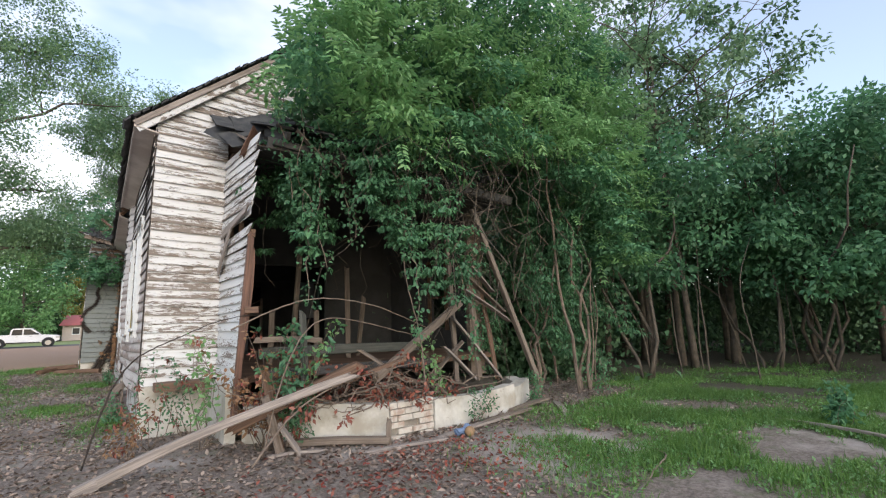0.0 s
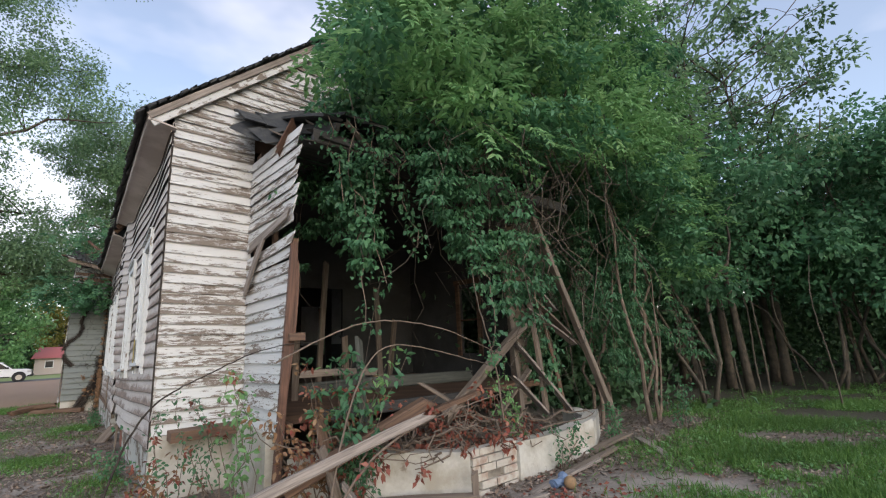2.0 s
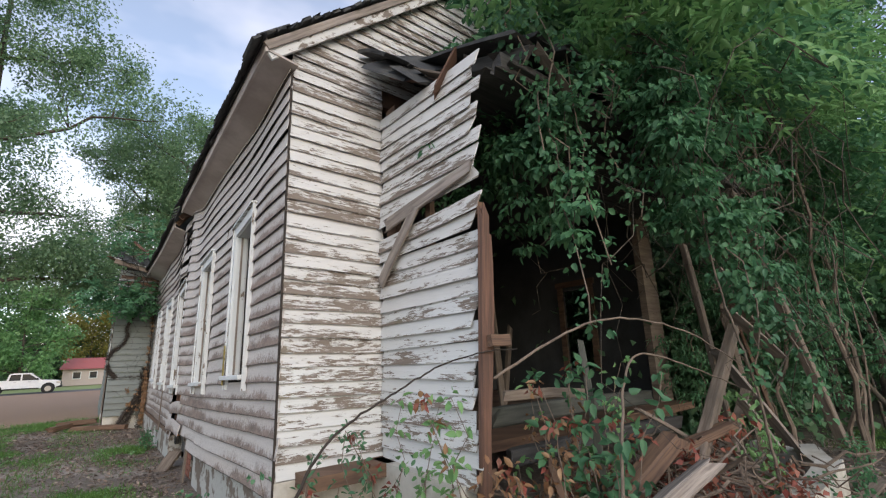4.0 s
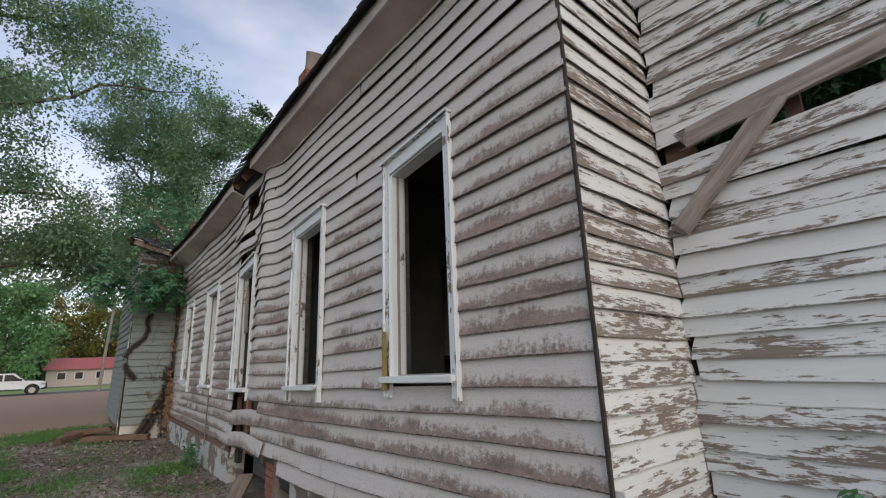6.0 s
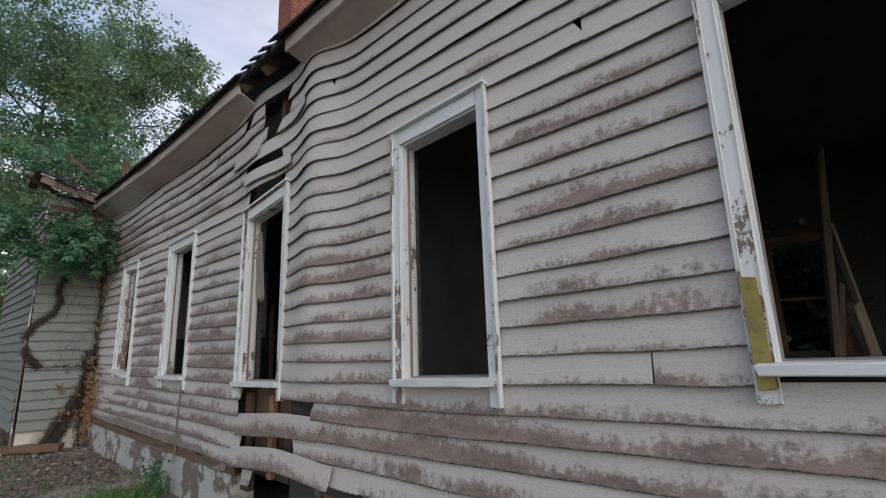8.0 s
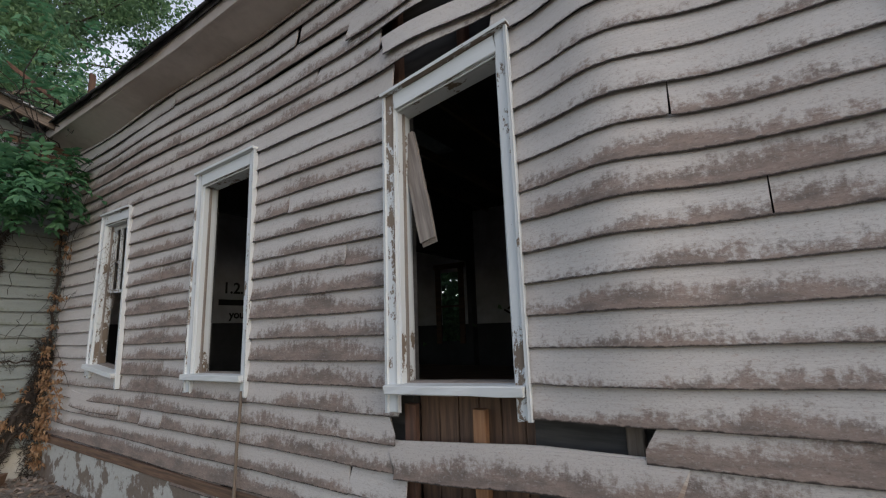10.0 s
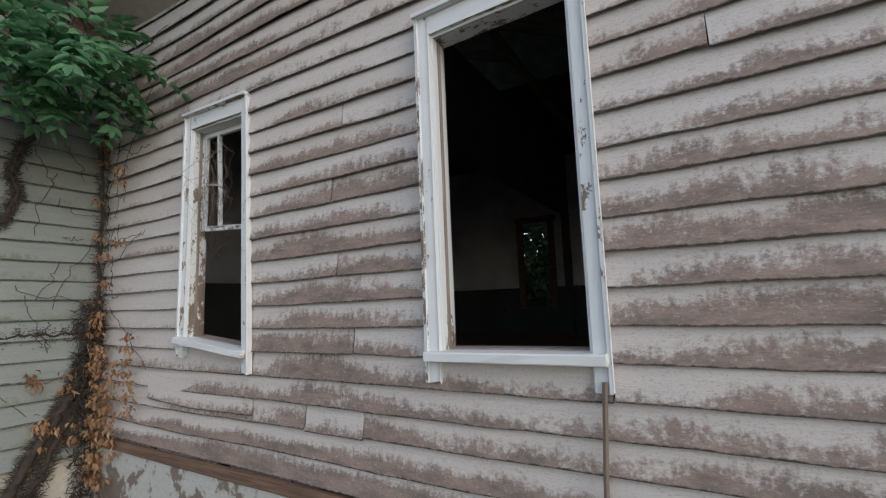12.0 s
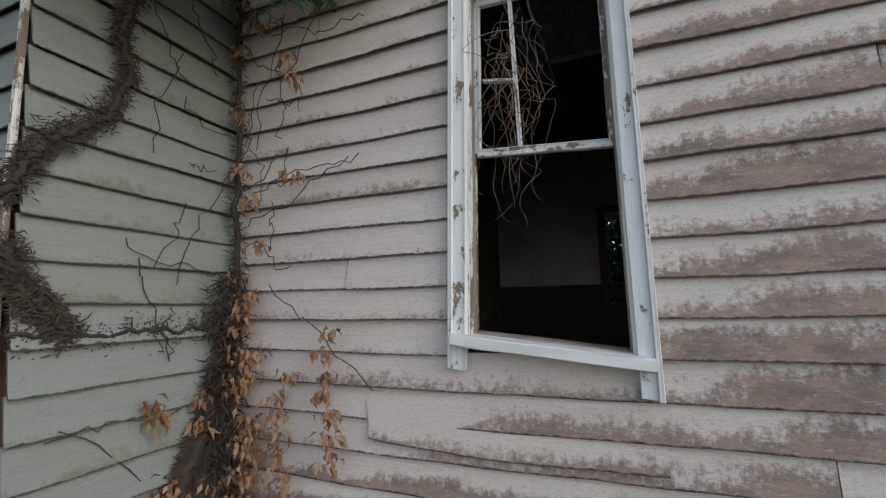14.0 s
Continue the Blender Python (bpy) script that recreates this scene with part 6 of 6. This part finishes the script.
extruded("body", [(-2.95, 0.62), (-2.95, 1.22), (-1.02, 1.22), (1.28, 1.24), (2.5, 1.16), (2.78, 1.02), (2.82, 0.6), (2.45, 0.46), (-2.7, 0.52)], -0.96, 0.96, WHITE_CAR, truck)
extruded("cab", [(-1.12, 1.18), (-1.0, 1.84), (-0.8, 1.92), (0.42, 1.93), (0.62, 1.86), (1.42, 1.2)], -0.84, 0.84, WHITE_CAR, truck)
extruded("bed_rail", [(-2.9, 1.2), (-2.9, 1.3), (-1.06, 1.3), (-1.06, 1.2)], -0.95, -0.84, WHITE_CAR, truck, bev=0.02)
for outline in ([(-0.96, 1.26), (-0.86, 1.80), (-0.16, 1.82), (-0.16, 1.26)], [(-0.04, 1.26), (-0.04, 1.82), (0.46, 1.81), (1.16, 1.26)]):
    extruded("side_window", outline, -0.862, -0.82, GLASS, truck, bev=0)
extruded("windshield", [(0.64, 1.82), (0.70, 1.84), (1.44, 1.24), (1.37, 1.22)], -0.72, 0.72, GLASS, truck, bev=0)
extruded("grille", [(2.78, 0.62), (2.78, 1.0), (2.85, 0.96), (2.85, 0.62)], -0.72, 0.72, RUBBER, truck, bev=0)
extruded("bumper", [(2.5, 0.44), (2.5, 0.66), (2.9, 0.66), (2.9, 0.46)], -0.93, 0.93, RUBBER, truck, bev=0.02)
extruded("rocker_panel", [(-1.25, 0.42), (-1.25, 0.53), (1.25, 0.53), (1.25, 0.42)], -0.93, -0.8, RUBBER, truck, bev=0)
extruded("headlight", [(2.5, 0.86), (2.5, 1.04), (2.81, 0.98), (2.81, 0.86)], -0.975, -0.7, STEEL, truck, bev=0)
extruded("mirror", [(1.0, 1.26), (1.0, 1.44), (1.14, 1.42), (1.14, 1.26)], -1.12, -0.9, RUBBER, truck, bev=0.02)
for x in (0.42, -0.62):
    extruded("door_handle", [(x, 1.08), (x, 1.12), (x + 0.2, 1.12), (x + 0.2, 1.08)], -0.985, -0.955, STEEL, truck, bev=0)
for x in (-1.85, 1.92):
    av, af = tube_data([(x, -0.972, 0.44), (x, -0.80, 0.44)], [0.52, 0.52], 26)
    mesh_of("wheel_arch", av, af, RUBBER, truck, label="dark wheel arch")
    for y in (-0.86, 0.86):
        wv, wf = tube_data([(x, y - 0.15, 0.4), (x, y - 0.12, 0.4), (x, y + 0.10, 0.4), (x, y + 0.13, 0.4)], [0.36, 0.4, 0.4, 0.36], 24)
        wheel = mesh_of("wheel", wv, wf, RUBBER, truck, label="black tyre")
        rv2, rf2 = tube_data([(x, y - 0.16, 0.4), (x, y + 0.14, 0.4)], [0.25, 0.25], 16)
        mesh_of("rim", rv2, rf2, STEEL, wheel)

rh = empty("red_roof_house", "long low pale house with a red metal roof across the road", "house", at=(3.0, 80.0, -0.5))
RED_ROOF = plain("red_metal_roof", (0.42, 0.10, 0.09), 0.5)
PALE_WALL = plain("pale_house_wall", (0.50, 0.42, 0.38), 0.8)
boxes("wall", [(-7, 9, 0, 6, 0, 2.1)], PALE_WALL, rh)
v = [(-7.4, -0.5, 2.05), (9.4, -0.5, 2.05), (9.4, 6.5, 2.05), (-7.4, 6.5, 2.05), (-6.8, 3, 3.5), (8.8, 3, 3.5)]
mesh_of("roof", v, [(0, 1, 5, 4), (1, 2, 5), (2, 3, 4, 5), (3, 0, 4), (3, 2, 1, 0)], RED_ROOF, rh)
for x in (-6, -4.3, -2.2, -0.4, 1.8, 4, 6):
    wn_ = boxes("window", [(x, x + 0.9, -0.04, 0.02, 0.8, 1.75)], TRIM, rh)
    boxes("pane", [(x + 0.08, x + 0.82, -0.06, -0.03, 0.88, 1.67)], GLASS, wn_)
up = empty("utility_pole", "leaning grey wooden utility pole with a crossarm", "pole", at=(0.6, 60.0, -0.5))
v, f = tube_data([(0, 0, -0.2), (0.15, 0, 4), (0.35, 0, 8.2)], [0.14, 0.12, 0.1], 8)
mesh_of("pole", v, f, PALE_WOOD, up)
plank("crossarm", (0.33, -0.8, 7.65), (0.33, 0.8, 7.65), 0.1, 0.1, GREY_WOOD, up, rd, segs=2)
for k in range(3):
    pts = [(-60 + i * 12 + 0.93, 59.4 + 0.6 * k, 7.21 - 0.018 * (i - 5) ** 2) for i in range(11)]
    v, f = tube_data(pts, [0.015] * 11, 3)
    tagged(mesh_of("power_line", v, f, RUBBER), "thin dark power line beside the road", "cable", "power lines")

# ---- litter, twigs and grass on the ground ----
rl = np.random.default_rng(200)


def lifted(xy, up):
    return np.column_stack([xy, [ground_z(x, y) + up for x, y in xy]])


n = 90000
xy = np.column_stack([rl.uniform(-4.5, 8.5, n), rl.uniform(2.2, 20.5, n)])
keep = (xy[:, 0] < 0.45) | (xy[:, 1] < 7.2)
keep &= np.array([noise.noise((x * 0.5, y * 0.5, 7)) + rl.uniform(-0.5, 0.7) > -0.15 for x, y in xy])
keep &= np.hypot(xy[:, 0] - 4.0, xy[:, 1] - 3.4) > 0.55 + rl.random(n) * 0.7
xy = xy[keep]
P = lifted(xy, 0.012)
D = rl.normal(size=P.shape) * (1, 1, 0.25)
N = rl.normal(size=P.shape) * 0.45 + np.array((0, 0, 1.0))
ob = leaves("leaf_litter", P, D, N, 0.055 * rl.uniform(0.5, 1.6, len(P)), 0.03 * rl.uniform(0.6, 1.4, len(P)), LITTER, None)
tagged(ob, "dry brown fallen leaves strewn on the soil", "leaves", kind="stuff")
xy = np.column_stack([rl.normal(2.6, 1.0, 900), rl.normal(3.7, 0.5, 900)])
P = lifted(xy, 0.015)
ob = leaves("red_litter", P, rl.normal(size=P.shape) * (1, 1, 0.4), rl.normal(size=P.shape) * 0.5 + np.array((0, 0, 1.0)), 0.06, 0.03, LEAF_RED, None)
tagged(ob, "red-brown dead leaves on the soil before the bay", "leaves", kind="stuff")
wood = []
for k in range(420):
    x, y = rl.uniform(-3.5, 6.5), rl.uniform(2.5, 19)
    if x > 0.4 and y > 5.0:
        x = rl.uniform(-2.5, 0.3)
    a = rl.uniform(0, 6.28)
    ln = rl.uniform(0.08, 0.4)
    z = ground_z(x, y) + 0.012
    wood.append(tube_data(crooked((x, y, z), (x + ln * math.cos(a), y + ln * math.sin(a), z + rl.uniform(0, 0.03)), rl, 4, 0.03), np.linspace(0.007, 0.003, 4), 4))
v, f = joined(wood)
tagged(mesh_of("fallen_twigs", v, f, TWIG), "small dry twigs scattered on the soil", "twigs", kind="stuff")

LAWN = [(5.4, 3.0, 1.6, 0.9, 1.0), (6.6, 1.6, 1.8, 1.3, 1.0), (4.6, 1.9, 1.4, 0.8, 0.8), (7.6, 3.8, 2.2, 1.0, 0.6), (9.5, 3.6, 2.6, 1.8, 0.4), (-2.3, 15.5, 1.1, 3.5, 0.9), (-3.2, 10.0, 1.5, 3.0, 0.5), (0.05, 14.4, 0.5, 1.0, 0.9), (-0.6, 11.3, 0.5, 0.8, 0.4), (0.1, 9.0, 0.4, 1.2, 0.3), (-1.2, 21.0, 2.0, 2.0, 0.7), (6.5, 4.6, 1.2, 0.4, 0.5), (11.0, 3.4, 2.6, 1.2, 0.5), (10.0, 1.5, 2.0, 1.2, 0.5), (8.5, 5.2, 1.4, 0.5, 0.35)]
pts = []
for cx, cy, rx, ry, dens in LAWN:
    m = int(24000 * dens * min(1.6, max(0.35, rx * ry / 1.5)))
    q = np.column_stack([rl.normal(cx, rx * 0.55, m), rl.normal(cy, ry * 0.55, m)])
    pts.append(q)
q = np.concatenate(pts)
q = q[((q[:, 0] < 0.4) | (q[:, 1] < 4.8) | (q[:, 0] > 6.4))]
q = q[np.array([1.3 * noise.noise((x * 0.9, y * 0.9, 2)) + 0.6 * noise.noise((x * 3.1, y * 3.1, 5)) + rl.uniform(-0.35, 0.6) > 0.2 for x, y in q])]
P = lifted(q, -0.005)
D = rl.normal(size=P.shape) * 0.45 + np.array((0, 0, 1.0))
ob = leaves("grass", P, D, rl.normal(size=P.shape) * (1, 1, 0.2), 0.10 * rl.uniform(0.4, 1.4, len(P)), 0.008, GRASS, None, fold=0.1)
tagged(ob, "patchy green grass growing on the soil", "grass", kind="stuff")
q2 = q[::6] + rl.normal(size=q[::6].shape) * 0.05
P = lifted(q2, 0.03)
ob = leaves("ground_herbs", P, rl.normal(size=P.shape) * (1, 1, 0.3) + np.array((0, 0, 0.25)), rl.normal(size=P.shape) * 0.4 + np.array((0, 0, 1.0)), 0.05 * rl.uniform(0.5, 1.5, len(P)), 0.03, LEAF_LIGHT, None)
tagged(ob, "small broad-leaved herbs among the grass", "herbs", kind="stuff")
